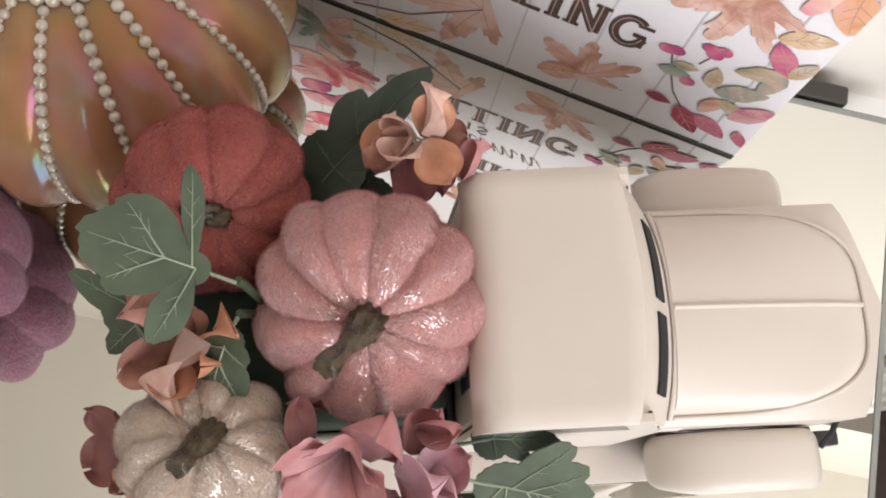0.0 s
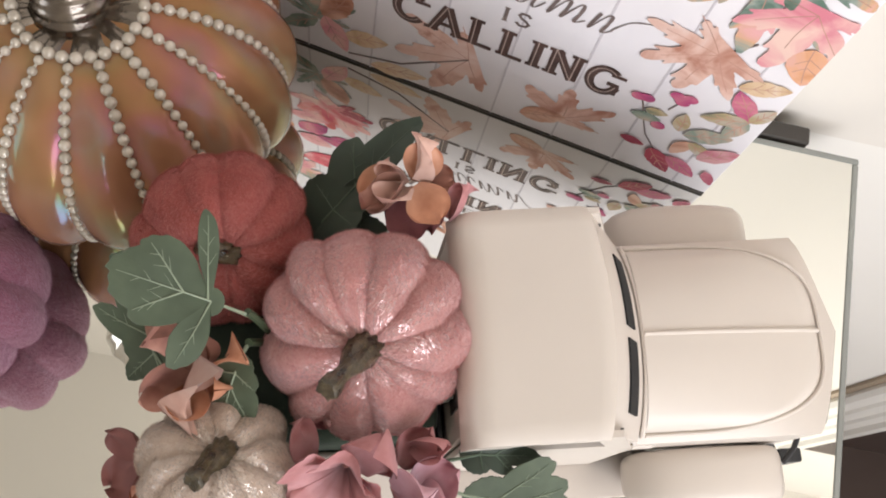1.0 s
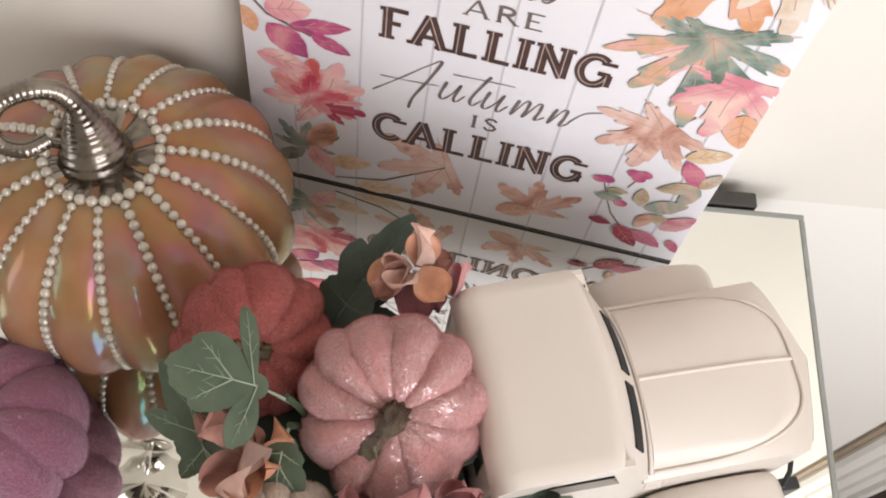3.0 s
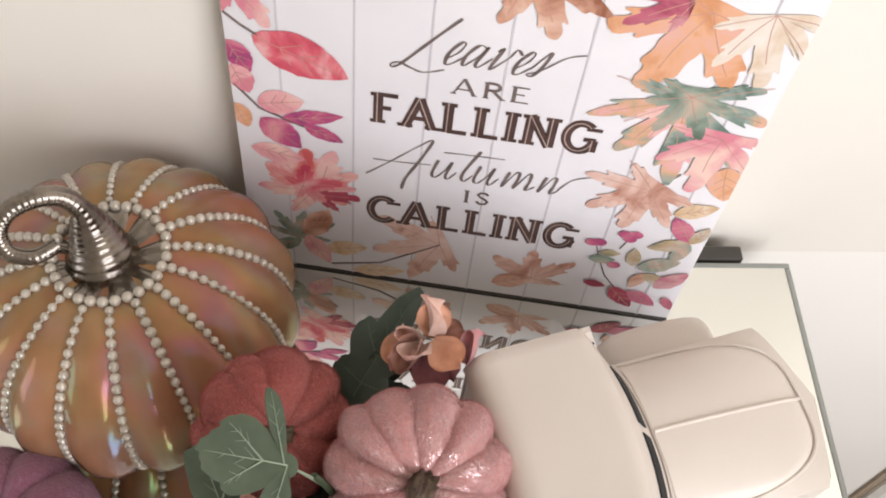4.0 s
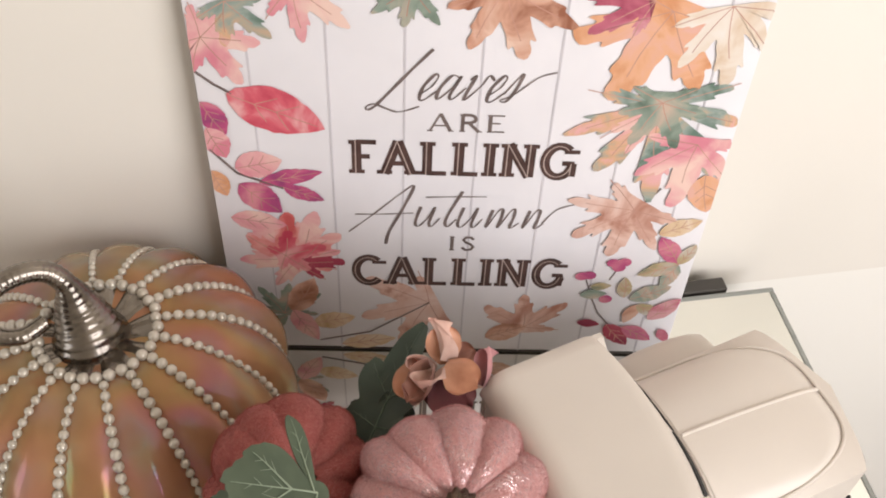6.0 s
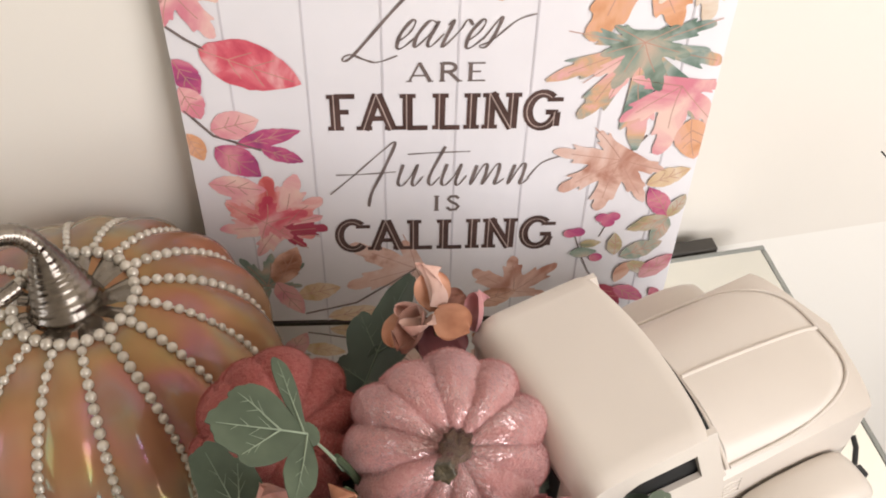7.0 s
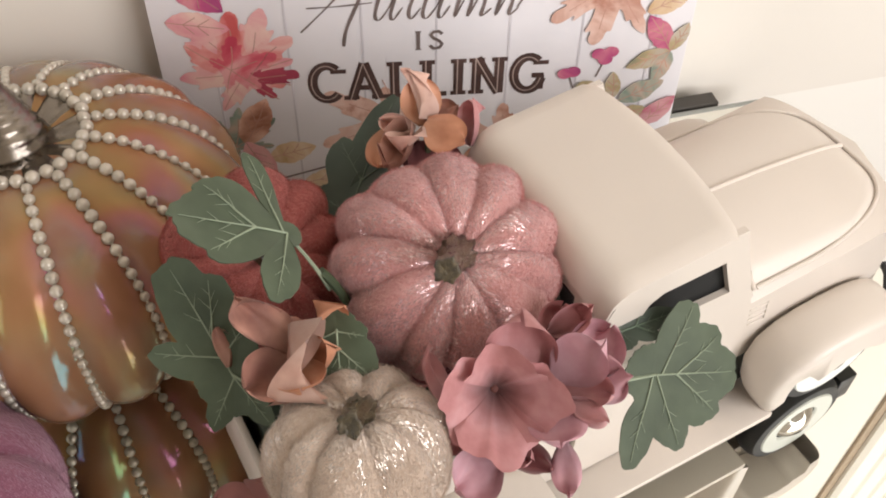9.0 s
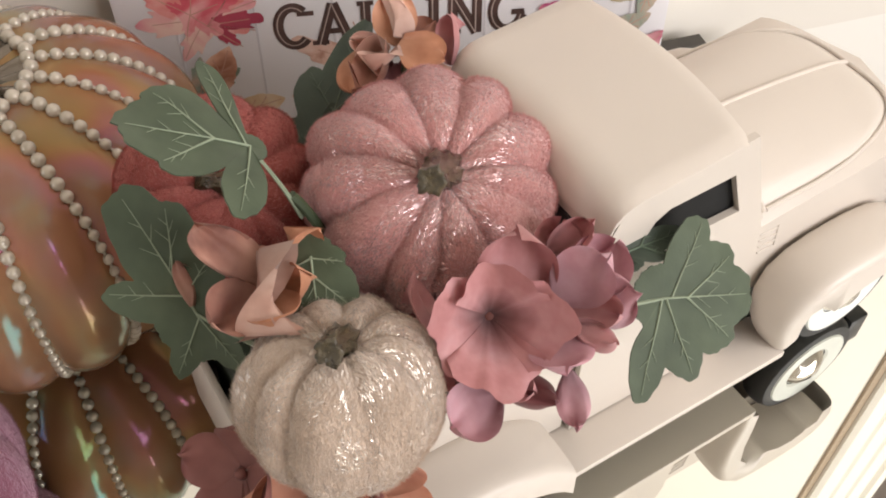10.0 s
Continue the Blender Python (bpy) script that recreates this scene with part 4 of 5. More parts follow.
def bloom(parent, centre, facing, size, material, seed, petals=4, depth=0.5, wave=0.10, turn=0.0):
    """A funnel of overlapping broad petals with a wavy rim."""
    n = Vector(facing).normalized()
    a = n.orthogonal().normalized()
    b = n.cross(a)
    c = Vector(centre)
    rnd = random.Random(seed)
    for k in range(petals):
        mid = 2 * math.pi * (k + turn) / petals
        span = math.pi / petals * 1.32
        p1, p2, p3 = (rnd.uniform(0, 6) for _ in range(3))
        grow = rnd.uniform(0.92, 1.1)
        rows = []
        for i in range(17):
            v = 0.03 + 0.97 * i / 16
            row = []
            for j in range(21):
                u = -1 + 2 * j / 20
                rim = size * grow * (1 - 0.10 * abs(u) ** 3 + 0.07 * math.sin(4.2 * u + p1) + 0.035 * math.sin(9 * u + p2) + 0.022 * math.sin(17 * u + p3))
                r = rim * v
                z = size * (depth * v ** 0.85 - 0.20 * max(0.0, v - 0.55) ** 2 + wave * v ** 3 * math.sin(2.8 * u + p3) + 0.5 * wave * v ** 4 * math.sin(6.5 * u + p2)) + 0.10 * size * u * v * v
                th = mid + u * span
                row.append(c + (math.cos(th) * a + math.sin(th) * b) * r + n * z)
            rows.append(row)
        bm = grid(rows)
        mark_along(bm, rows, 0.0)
        ex = bmesh.ops.extrude_face_region(bm, geom=bm.faces[:])["geom"]
        bmesh.ops.translate(bm, vec=-n * 0.005, verts=[g for g in ex if isinstance(g, bmesh.types.BMVert)])
        part("petal", bm, material, parent, angle=60)
    eye = bmesh.new()
    bmesh.ops.create_icosphere(eye, subdivisions=2, radius=0.020, matrix=Matrix.Translation(c + n * 0.012))
    part("eye", eye, M_BROWNPETAL, parent, "small dark flower eye")


HERE = at(0, 0, 0)
FIVE = [(0, 1.0, 21), (25, 0.85, 16), (-24, 0.80, 15), (69, 0.88, 8), (-77, 0.72, 16)]
SIX = [(0, 1.0, 21), (-25, 0.88, 19), (-57, 0.84, 15), (28, 0.86, 19), (68, 0.78, 17), (106, 0.92, 13)]
LONG = [(0, 1.0, 17), (17, 0.82, 14), (-44, 0.66, 13), (-128, 0.44, 16), (170, 0.45, 15), (44, 0.50, 15)]
OVAL = [(0, 1.0, 24), (30, 0.78, 24), (-30, 0.78, 24), (70, 0.45, 26), (-70, 0.45, 26)]
spray = thing("leaf_spray", HERE, "dusty green lobed cloth leaves spilling over the red pumpkin", "leaves")
leaf(spray, (-0.575, -2.09, 1.62), (-0.693, -2.169, 2.036), (-1.035, -2.22, 2.24), (0.50, -0.03, 0.86), FIVE, seed=1, curl=0.06, least=0.14)
leaf(spray, (-0.56, -2.20, 1.62), (-0.55, -2.34, 1.70), (-0.55, -2.58, 1.60), (-0.25, -0.25, 0.85), OVAL, seed=4, curl=0.25)
wire(spray, ((-0.60, -2.10, 1.74), (-0.54, -2.10, 1.66), (-0.46, -2.12, 1.40)))
wire(spray, ((-0.56, -2.20, 1.64), (-0.52, -2.15, 1.5), (-0.46, -2.1, 1.3)))
low = thing("leaf_spray", HERE, "dark green lobed cloth leaf hanging beside the glass pumpkin", "leaves")
leaf(low, (-0.76, -2.46, 1.42), (-0.94, -2.36, 1.47), (-1.15, -2.03, 1.77), (-0.15, -0.75, 0.62), LONG, seed=6, curl=-0.06)
wire(low, ((-0.76, -2.46, 1.42), (-0.66, -2.40, 1.36), (-0.56, -2.30, 1.25)))
back = thing("leaf_spray", HERE, "dark green cloth leaves behind the red pumpkin", "leaves")
BLADE = [(0, 1.0, 11), (24, 0.62, 13), (-24, 0.62, 13), (70, 0.26, 24), (-70, 0.26, 24)]
leaf(back, (-0.54, -1.50, 1.20), (-0.50, -1.42, 1.28), (-0.28, -0.95, 1.60), (-0.45, -0.45, 0.75), BLADE, material=M_LEAFDARK, seed=9, curl=0.12, cup=0.3)
leaf(back, (-0.53, -1.50, 1.18), (-0.47, -1.40, 1.24), (-0.28, -1.20, 1.44), (0.2, -0.6, 0.75), BLADE, material=M_LEAFDARK, seed=10)
leaf(back, (-0.53, -1.54, 1.16), (-0.42, -1.50, 1.22), (-0.22, -1.43, 1.30), (0.1, -0.4, 0.9), OVAL, material=M_LEAFDARK, seed=11)
wire(back, ((-0.54, -1.50, 1.20), (-0.52, -1.60, 1.15), (-0.45, -1.7, 1.05)), 0.025)
right = thing("leaf_spray", HERE, "dusty green lobed cloth leaves against the cab door", "leaves")
leaf(right, (0.46, -2.45, 1.40), (0.635, -2.42, 1.38), (1.02, -2.37, 1.28), (0.05, -0.66, 0.75), SIX, seed=12, curl=0.06)
leaf(right, (0.40, -2.34, 1.42), (0.52, -2.27, 1.46), (0.78, -2.19, 1.48), (0.05, -0.3, 0.95), BLADE, seed=14, cup=0.35, material=M_LEAFDARK)
leaf(right, (0.24, -2.12, 1.22), (0.27, -2.09, 1.32), (0.34, -2.03, 1.52), (0.3, -0.9, 0.3), BLADE, material=M_LEAFDARK, seed=15)
wire(right, ((0.47, -2.45, 1.40), (0.35, -2.42, 1.38), (0.2, -2.25, 1.2)))

orange = thing("hydrangea", HERE, "peach orange cloth hydrangea florets behind the pink pumpkin", "flower", "cloth flowers")
petal(orange, (-0.15, -1.27, 1.67), (-0.08, 0.87, 0.49), (-0.00, -0.28, 0.96), 0.19, 0.18, M_APRICOT, cup=0.35, frill=0.11, seed=20)
petal(orange, (-0.17, -1.28, 1.72), (0.14, 0.75, 0.64), (-1.20, 0.22, 0.96), 0.20, 0.08, M_PALEPEACH, cup=0.25, frill=0.19, seed=21)
petal(orange, (-0.15, -1.30, 1.71), (0.78, -0.52, -0.34), (-0.00, -0.28, 0.96), 0.19, 0.20, M_APRICOT, cup=0.3, frill=0.09, seed=22)
petal(orange, (-0.15, -1.25, 1.66), (0.96, 0.26, 0.07), (-0.00, -0.28, 0.96), 0.16, 0.15, M_PEACH, cup=0.3, frill=0.12, seed=23)
petal(orange, (0.04, -1.37, 1.63), (0.31, 0.78, 0.54), (-0.90, -0.28, 0.96), 0.19, 0.10, M_ROSE, cup=0.2, frill=0.19, seed=24)
petal(orange, (-0.16, -1.31, 1.70), (-0.57, -0.73, -0.38), (-0.00, 0.52, 0.96), 0.15, 0.12, M_PALEPEACH, cup=0.3, frill=0.26, seed=25)
petal(orange, (-0.20, -1.30, 1.64), (-0.62, -0.78, -0.13), (-0.00, 0.22, 0.96), 0.21, 0.13, M_PEACH, cup=0.2, frill=0.26, seed=26)
petal(orange, (-0.19, -1.29, 1.67), (-0.91, 0.39, 0.09), (-0.00, -1.28, 0.96), 0.15, 0.09, M_PALEPEACH, cup=0.2, frill=0.26, seed=27)
petal(orange, (-0.30, -1.22, 1.62), (-0.26, -0.87, -0.42), (-0.00, -0.28, 0.96), 0.20, 0.16, M_APRICOT, cup=0.15, frill=0.12, seed=28)
petal(orange, (-0.18, -1.31, 1.60), (0.36, -0.90, -0.25), (-0.00, -0.28, 0.96), 0.23, 0.19, M_DARKROSE, cup=0.15, frill=0.09, seed=29)
petal(orange, (-0.16, -1.28, 1.59), (-0.28, -0.86, -0.42), (-0.00, -0.28, 0.96), 0.18, 0.14, M_DARKROSE, cup=0.2, frill=0.12, seed=30)
petal(orange, (-0.09, -1.27, 1.56), (0.42, -0.79, -0.44), (-0.00, -0.28, 0.96), 0.17, 0.14, M_DARKROSE, cup=0.2, frill=0.12, seed=31)
wire(orange, ((-0.13, -1.32, 1.62), (-0.16, -1.4, 1.5), (-0.2, -1.6, 1.2)))

mauve = thing("hydrangea", HERE, "rose and mauve cloth hydrangea florets beside the cream pumpkin", "flower", "cloth flowers")
bloom(mauve, (0.002, -2.50, 1.505), (0.02, -0.76, 0.66), 0.20, M_ROSE, 31, petals=4, depth=1.15, wave=0.28, turn=0.35)
petal(mauve, (0.09, -2.53, 1.52), (0.06, 0.66, 0.75), (-0.10, -0.64, 0.76), 0.30, 0.26, M_ROSE, cup=0.25, frill=0.11, seed=40)
petal(mauve, (0.21, -2.54, 1.60), (0.77, 0.30, 0.57), (-0.10, -0.64, 0.76), 0.23, 0.21, M_MAUVE, cup=0.35, frill=0.09, seed=41)
petal(mauve, (0.22, -2.35, 1.61), (0.85, 0.25, 0.47), (-0.10, -0.64, 0.76), 0.19, 0.11, M_ROSE, cup=0.2, frill=0.15, seed=42)
petal(mauve, (0.31, -2.55, 1.53), (0.95, 0.16, 0.28), (0.20, -0.64, 0.76), 0.18, 0.20, M_MAUVE, cup=0.3, frill=0.15, seed=43)
petal(mauve, (0.21, -2.53, 1.57), (0.93, -0.38, -0.00), (-0.10, -0.64, 1.06), 0.22, 0.14, M_ROSE, cup=0.2, frill=0.15, seed=44)
petal(mauve, (0.20, -2.60, 1.56), (0.03, -0.94, -0.34), (-0.10, -0.64, 0.76), 0.18, 0.21, M_MAUVE, cup=0.35, frill=0.10, seed=45)
petal(mauve, (0.25, -2.62, 1.57), (0.78, -0.62, -0.04), (-0.10, -0.64, 1.06), 0.16, 0.09, M_ROSE, cup=0.2, frill=0.18, seed=46)
petal(mauve, (0.23, -2.72, 1.46), (-0.04, -0.91, -0.42), (-0.10, -0.64, 0.76), 0.19, 0.11, M_MAUVE, cup=0.1, frill=0.13, seed=47)
petal(mauve, (-0.00, -2.73, 1.39), (-0.88, -0.45, -0.15), (-0.10, -0.64, 0.96), 0.20, 0.20, M_MAUVE, cup=0.25, frill=0.11, seed=48)
petal(mauve, (-0.01, -2.65, 1.38), (0.86, -0.49, -0.13), (-0.10, -0.64, 0.96), 0.24, 0.12, M_DARKROSE, cup=0.2, frill=0.18, seed=49)
petal(mauve, (-0.01, -2.66, 1.38), (0.84, -0.53, -0.03), (-0.10, -0.64, 1.26), 0.16, 0.11, M_ROSE, cup=0.25, frill=0.22, seed=50)
petal(mauve, (-0.07, -2.65, 1.40), (-0.76, 0.60, 0.26), (-0.40, -0.64, 0.76), 0.20, 0.20, M_ROSE, cup=0.3, frill=0.18, seed=51)
petal(mauve, (-0.13, -2.63, 1.42), (-0.69, -0.68, -0.25), (-0.40, -0.64, 0.76), 0.09, 0.11, M_ROSE, cup=0.3, frill=0.18, seed=52)
petal(mauve, (-0.12, -2.38, 1.44), (-0.83, 0.55, 0.09), (-0.10, -0.64, 0.76), 0.19, 0.19, M_DARKROSE, cup=0.15, frill=0.10, seed=53)
petal(mauve, (-0.10, -2.39, 1.49), (0.09, 0.66, 0.75), (0.80, -0.64, 0.76), 0.12, 0.08, M_ROSE, cup=0.4, frill=0.15, seed=54)
petal(mauve, (0.22, -2.45, 1.57), (0.29, 0.93, 0.21), (-0.00, -0.28, 0.96), 0.21, 0.17, M_ROSE, cup=0.2, frill=0.10, seed=83)
petal(mauve, (0.29, -2.53, 1.55), (0.66, 0.73, 0.20), (-0.00, -0.28, 0.96), 0.23, 0.21, M_MAUVE, cup=0.3, frill=0.13, seed=84)
petal(mauve, (-0.11, -2.57, 1.48), (-0.78, 0.56, 0.27), (0.50, 0.22, 0.96), 0.23, 0.16, M_ROSE, cup=0.35, frill=0.18, seed=90)
wire(mauve, ((0.05, -2.5, 1.52), (0.02, -2.4, 1.3), (-0.1, -2.2, 1.1)), 0.025)

peach = thing("hydrangea", HERE, "peach cloth hydrangea florets between red and cream pumpkins", "flower", "cloth flowers")
petal(peach, (-0.70, -2.40, 1.65), (-0.66, 0.54, 0.53), (-0.30, -0.64, 1.06), 0.29, 0.15, M_PEACH, cup=0.25, frill=0.22, seed=60)
petal(peach, (-0.70, -2.41, 1.65), (-0.86, -0.50, -0.14), (-0.10, -0.64, 0.76), 0.21, 0.19, M_PEACH, cup=0.3, frill=0.19, seed=61)
petal(peach, (-0.70, -2.34, 1.76), (-0.06, -0.93, -0.37), (1.50, -0.14, 0.76), 0.29, 0.11, M_PALEPEACH, cup=0.2, frill=0.29, seed=62)
petal(peach, (-0.68, -2.43, 1.65), (0.13, -0.99, -0.04), (-0.10, -0.64, 1.06), 0.17, 0.18, M_APRICOT, cup=0.3, frill=0.26, seed=63)
petal(peach, (-0.67, -2.43, 1.63), (0.91, 0.13, 0.40), (-1.30, -0.64, 1.06), 0.14, 0.11, M_APRICOT, cup=0.2, frill=0.29, seed=64)
petal(peach, (-0.67, -2.40, 1.60), (0.34, 0.78, 0.52), (0.90, -0.64, 0.76), 0.23, 0.13, M_APRICOT, cup=0.3, frill=0.26, seed=65)
petal(peach, (-0.69, -2.36, 1.61), (-0.37, 0.84, 0.40), (-0.10, -0.64, 0.76), 0.15, 0.11, M_PEACH, cup=0.3, frill=0.22, seed=66)
petal(peach, (-0.96, -2.34, 1.51), (-0.14, 0.83, 0.54), (-0.10, -0.64, 0.76), 0.15, 0.08, M_PEACH, cup=0.2, frill=0.19, seed=67)
wire(peach, ((-0.68, -2.44, 1.62), (-0.64, -2.4, 1.4), (-0.6, -2.2, 1.2)))
tail = thing("hydrangea", HERE, "orange and rust cloth petals under the cream pumpkin", "flower", "cloth flowers")
floret(tail, (-0.62, -2.90, 1.16), (-0.1, -0.8, 0.5), 0.20, M_ORANGE, 61, petals=4, cup=0.3, turn=0.3)
floret(tail, (-0.84, -2.80, 1.20), (-0.5, -0.5, 0.6), 0.18, M_BROWNPETAL, 62, petals=4, cup=0.3, turn=0.1)
floret(tail, (-0.42, -2.90, 1.12), (0.2, -0.8, 0.4), 0.18, M_ORANGE, 63, petals=4, cup=0.3, turn=0.2)
wire(tail, ((-0.62, -2.86, 1.14), (-0.6, -2.7, 1.1), (-0.5, -2.4, 1.05)))

# ---- the print on the sign ----
M_INLINE = painted("sign_pale_inline", (0.50, 0.40, 0.36), 0.4, 60, 900, 0.2, 0.1, 0.1)


def arc(cx, cy, rx, ry, a0, a1, n=18):
    return [(cx + rx * math.cos(radians(a0 + (a1 - a0) * k / n)), cy + ry * math.sin(radians(a0 + (a1 - a0) * k / n))) for k in range(n + 1)]


# capital letters as pen paths in a unit box, with their widths; serifs are laid across the stem ends
CAPS = {
    "F": (0.72, [[(0.2, 0), (0.2, 1)], [(0.2, 0.95), (0.72, 0.95)], [(0.2, 0.52), (0.55, 0.52)]], [(0.2, 0.0), (0.2, 1.0)]),
    "A": (0.92, [[(0.1, 0), (0.46, 1)], [(0.46, 1), (0.84, 0)], [(0.24, 0.33), (0.70, 0.33)]], [(0.1, 0.0), (0.84, 0.0)]),
    "L": (0.74, [[(0.2, 0), (0.2, 1)], [(0.2, 0.05), (0.72, 0.05)]], [(0.2, 0.0), (0.2, 1.0)]),
    "I": (0.42, [[(0.2, 0), (0.2, 1)]], [(0.2, 0.0), (0.2, 1.0)]),
    "N": (0.92, [[(0.16, 0), (0.16, 1)], [(0.16, 1), (0.76, 0)], [(0.76, 0), (0.76, 1)]], [(0.16, 0.0), (0.16, 1.0), (0.76, 1.0)]),
    "G": (0.92, [arc(0.48, 0.5, 0.38, 0.47, 48, 345), [(0.84, 0.05), (0.84, 0.45)], [(0.58, 0.45), (0.90, 0.45)]], [(0.80, 0.86)]),
    "C": (0.86, [arc(0.48, 0.5, 0.38, 0.47, 48, 318)], [(0.78, 0.86)]),
    "R": (0.86, [[(0.2, 0), (0.2, 1)], [(0.2, 0.96)] + arc(0.42, 0.74, 0.24, 0.22, 90, -90, 10) + [(0.2, 0.52)], [(0.42, 0.52), (0.80, 0.0)]], [(0.2, 0.0), (0.2, 1.0), (0.80, 0.0)]),
    "E": (0.74, [[(0.2, 0), (0.2, 1)], [(0.2, 0.96), (0.70, 0.96)], [(0.2, 0.52), (0.56, 0.52)], [(0.2, 0.04), (0.72, 0.04)]], [(0.2, 0.0), (0.2, 1.0)]),
    "S": (0.66, [[(0.58, 0.80), (0.46, 0.95), (0.26, 0.93), (0.16, 0.76), (0.28, 0.58), (0.46, 0.46), (0.58, 0.28), (0.48, 0.08), (0.26, 0.04), (0.12, 0.22)]], []),
}


def ribbon(path, w, y, bm):
    rows = []
    for i, p in enumerate(path):
        d = (path[min(i + 1, len(path) - 1)] - path[max(i - 1, 0)]).normalized()
        n = Vector((-d.z, 0, d.x))
        rows.append([p + n * w + Vector((0, y, 0)), p - n * w + Vector((0, y, 0))])
    grid(rows, bm=bm)


def capitals(text, x, z, width, height, stem, hair, material, inline=False):
    """A word in slab capitals, centred on x with its foot at z; each letter is a part."""
    total = sum(CAPS[c][0] for c in text)
    k = width / total
    left = x - width / 2
    for c in text:
        w, strokes, serifs = CAPS[c]
        bm, light = bmesh.new(), bmesh.new()
        for n, st in enumerate(strokes):
            path = [Vector((left + (px * 0.87 + 0.065 * w) * k, 0, z + pz * height)) for px, pz in st]
            heavy = abs(path[-1].z - path[0].z) > 0.4 * height or len(path) > 12
            if c == "A" and n == 0 or c == "N" and n != 1:
                heavy = not inline and False or inline
            ribbon(path, (stem if heavy else hair) / 2, -0.0042 - 0.0001 * n, bm)
            if inline and heavy:
                ribbon([p + Vector((-stem * 0.12, 0, 0)) for p in path], stem * 0.055, -0.0052 - 0.0001 * n, light)
        for n, (px, pz) in enumerate(serifs):
            cx, cz = left + (px * 0.87 + 0.065 * w) * k, z + pz * height
            hw, hh = stem * 0.80, hair * 0.42
            off = hh if pz < 0.5 else -hh
            ribbon([Vector((cx - hw, 0, cz + off)), Vector((cx + hw, 0, cz + off))], hh, -0.0046 - 0.0001 * n, bm)
        letter = part("letter", bm, material, sign, "printed dark brown capital letter", sharp=True)
        if inline:
            part("inline", light, M_INLINE, letter, "pale inline stroke", sharp=True)
        else:
            light.free()
        left += w * k


capitals("ARE", -0.035, 1.995, 0.46, 0.125, 0.020, 0.010, M_GREYINK)
capitals("FALLING", -0.04, 1.665, 1.345, 0.25, 0.056, 0.034, M_INK, True)
capitals("IS", -0.012, 1.03, 0.19, 0.125, 0.020, 0.010, M_GREYINK)
capitals("CALLING", -0.017, 0.70, 1.405, 0.255, 0.056, 0.034, M_INK, True)


def pen(strokes, x, z, width, height, slant, label):
    """Handwritten strokes in a 0..1 box, drawn as flat ink ribbons on the board."""
    bm = bmesh.new()
    for stroke in strokes:
        pts = [Vector((p[0], 0, p[1])) for p in stroke]
        path = []
        for i in range(len(pts) - 1):
            p0, p1, p2, p3 = pts[max(i - 1, 0)], pts[i], pts[i + 1], pts[min(i + 2, len(pts) - 1)]
            for s in range(6):
                t = s / 6
                path.append(0.5 * ((2 * p1) + (p2 - p0) * t + (2 * p0 - 5 * p1 + 4 * p2 - p3) * t * t + (3 * p1 - p0 - 3 * p2 + p3) * t ** 3))
        path.append(pts[-1])
        path = [Vector((x + p.x * width + slant * p.z * height, -0.004, z + p.z * height)) for p in path]
        rows = []
        for i, p in enumerate(path):
            d = (path[min(i + 1, len(path) - 1)] - path[max(i - 1, 0)]).normalized()
            n = Vector((-d.z, 0, d.x))
            w = 0.0042 + 0.0052 * max(0.0, -d.z) + 0.001 * math.sin(i)
            rows.append([p + n * w, p - n * w])
        grid(rows, bm=bm)
    ob = part("lettering", bm, M_GREYINK, sign, label, sharp=True)
    return ob


def high(stroke, foot, tall):
    """Small letters, moved to their own foot line and height."""
    return [(x, foot + (z - 0.17) * tall / 0.26) for x, z in stroke]


def low_e(x):
    return [(x, 0.22), (x + 0.045, 0.30), (x + 0.055, 0.40), (x + 0.03, 0.43), (x, 0.30), (x + 0.015, 0.17), (x + 0.05, 0.17), (x + 0.09, 0.26)]


def low_u(x):
    return [(x, 0.42), (x - 0.005, 0.22), (x + 0.02, 0.17), (x + 0.055, 0.28), (x + 0.075, 0.42), (x + 0.07, 0.22), (x + 0.09, 0.17), (x + 0.12, 0.28)]


def low_n(x, arches):
    s = [(x, 0.40), (x - 0.005, 0.17)]
    for k in range(arches):
        a = x + 0.065 * k
        s += [(a + 0.03, 0.38), (a + 0.052, 0.41), (a + 0.06, 0.30), (a + 0.06, 0.17)]
    return s + [(s[-1][0] + 0.04, 0.24)]


small = [low_e(0.23), [(0.41, 0.40), (0.36, 0.42), (0.33, 0.28), (0.35, 0.17), (0.40, 0.30), (0.415, 0.42), (0.41, 0.22), (0.44, 0.18), (0.48, 0.30)], [(0.48, 0.38), (0.50, 0.42), (0.505, 0.17), (0.56, 0.32), (0.575, 0.43), (0.62, 0.38)], low_e(0.63), [(0.72, 0.24), (0.76, 0.46), (0.775, 0.30), (0.76, 0.17), (0.72, 0.18), (0.78, 0.24), (0.86, 0.42), (0.95, 0.48)]]
pen([[(0.17, 1.0), (0.10, 0.62), (0.03, 0.20), (0.0, 0.06), (-0.03, 0.02), (-0.04, 0.08), (0.0, 0.12), (0.08, 0.05), (0.17, 0.0), (0.27, 0.10)]] + [high(q, 0.22, 0.40) for q in small], -0.57, 2.125, 0.93, 0.42, 0.42, "grey handwritten word Leaves")
small = [low_u(0.19), [(0.385, 0.62), (0.345, 0.28), (0.365, 0.17), (0.40, 0.27)], low_u(0.42), low_n(0.58, 2), low_n(0.78, 1), [(0.87, 0.24), (0.92, 0.42), (1.02, 0.50)]]
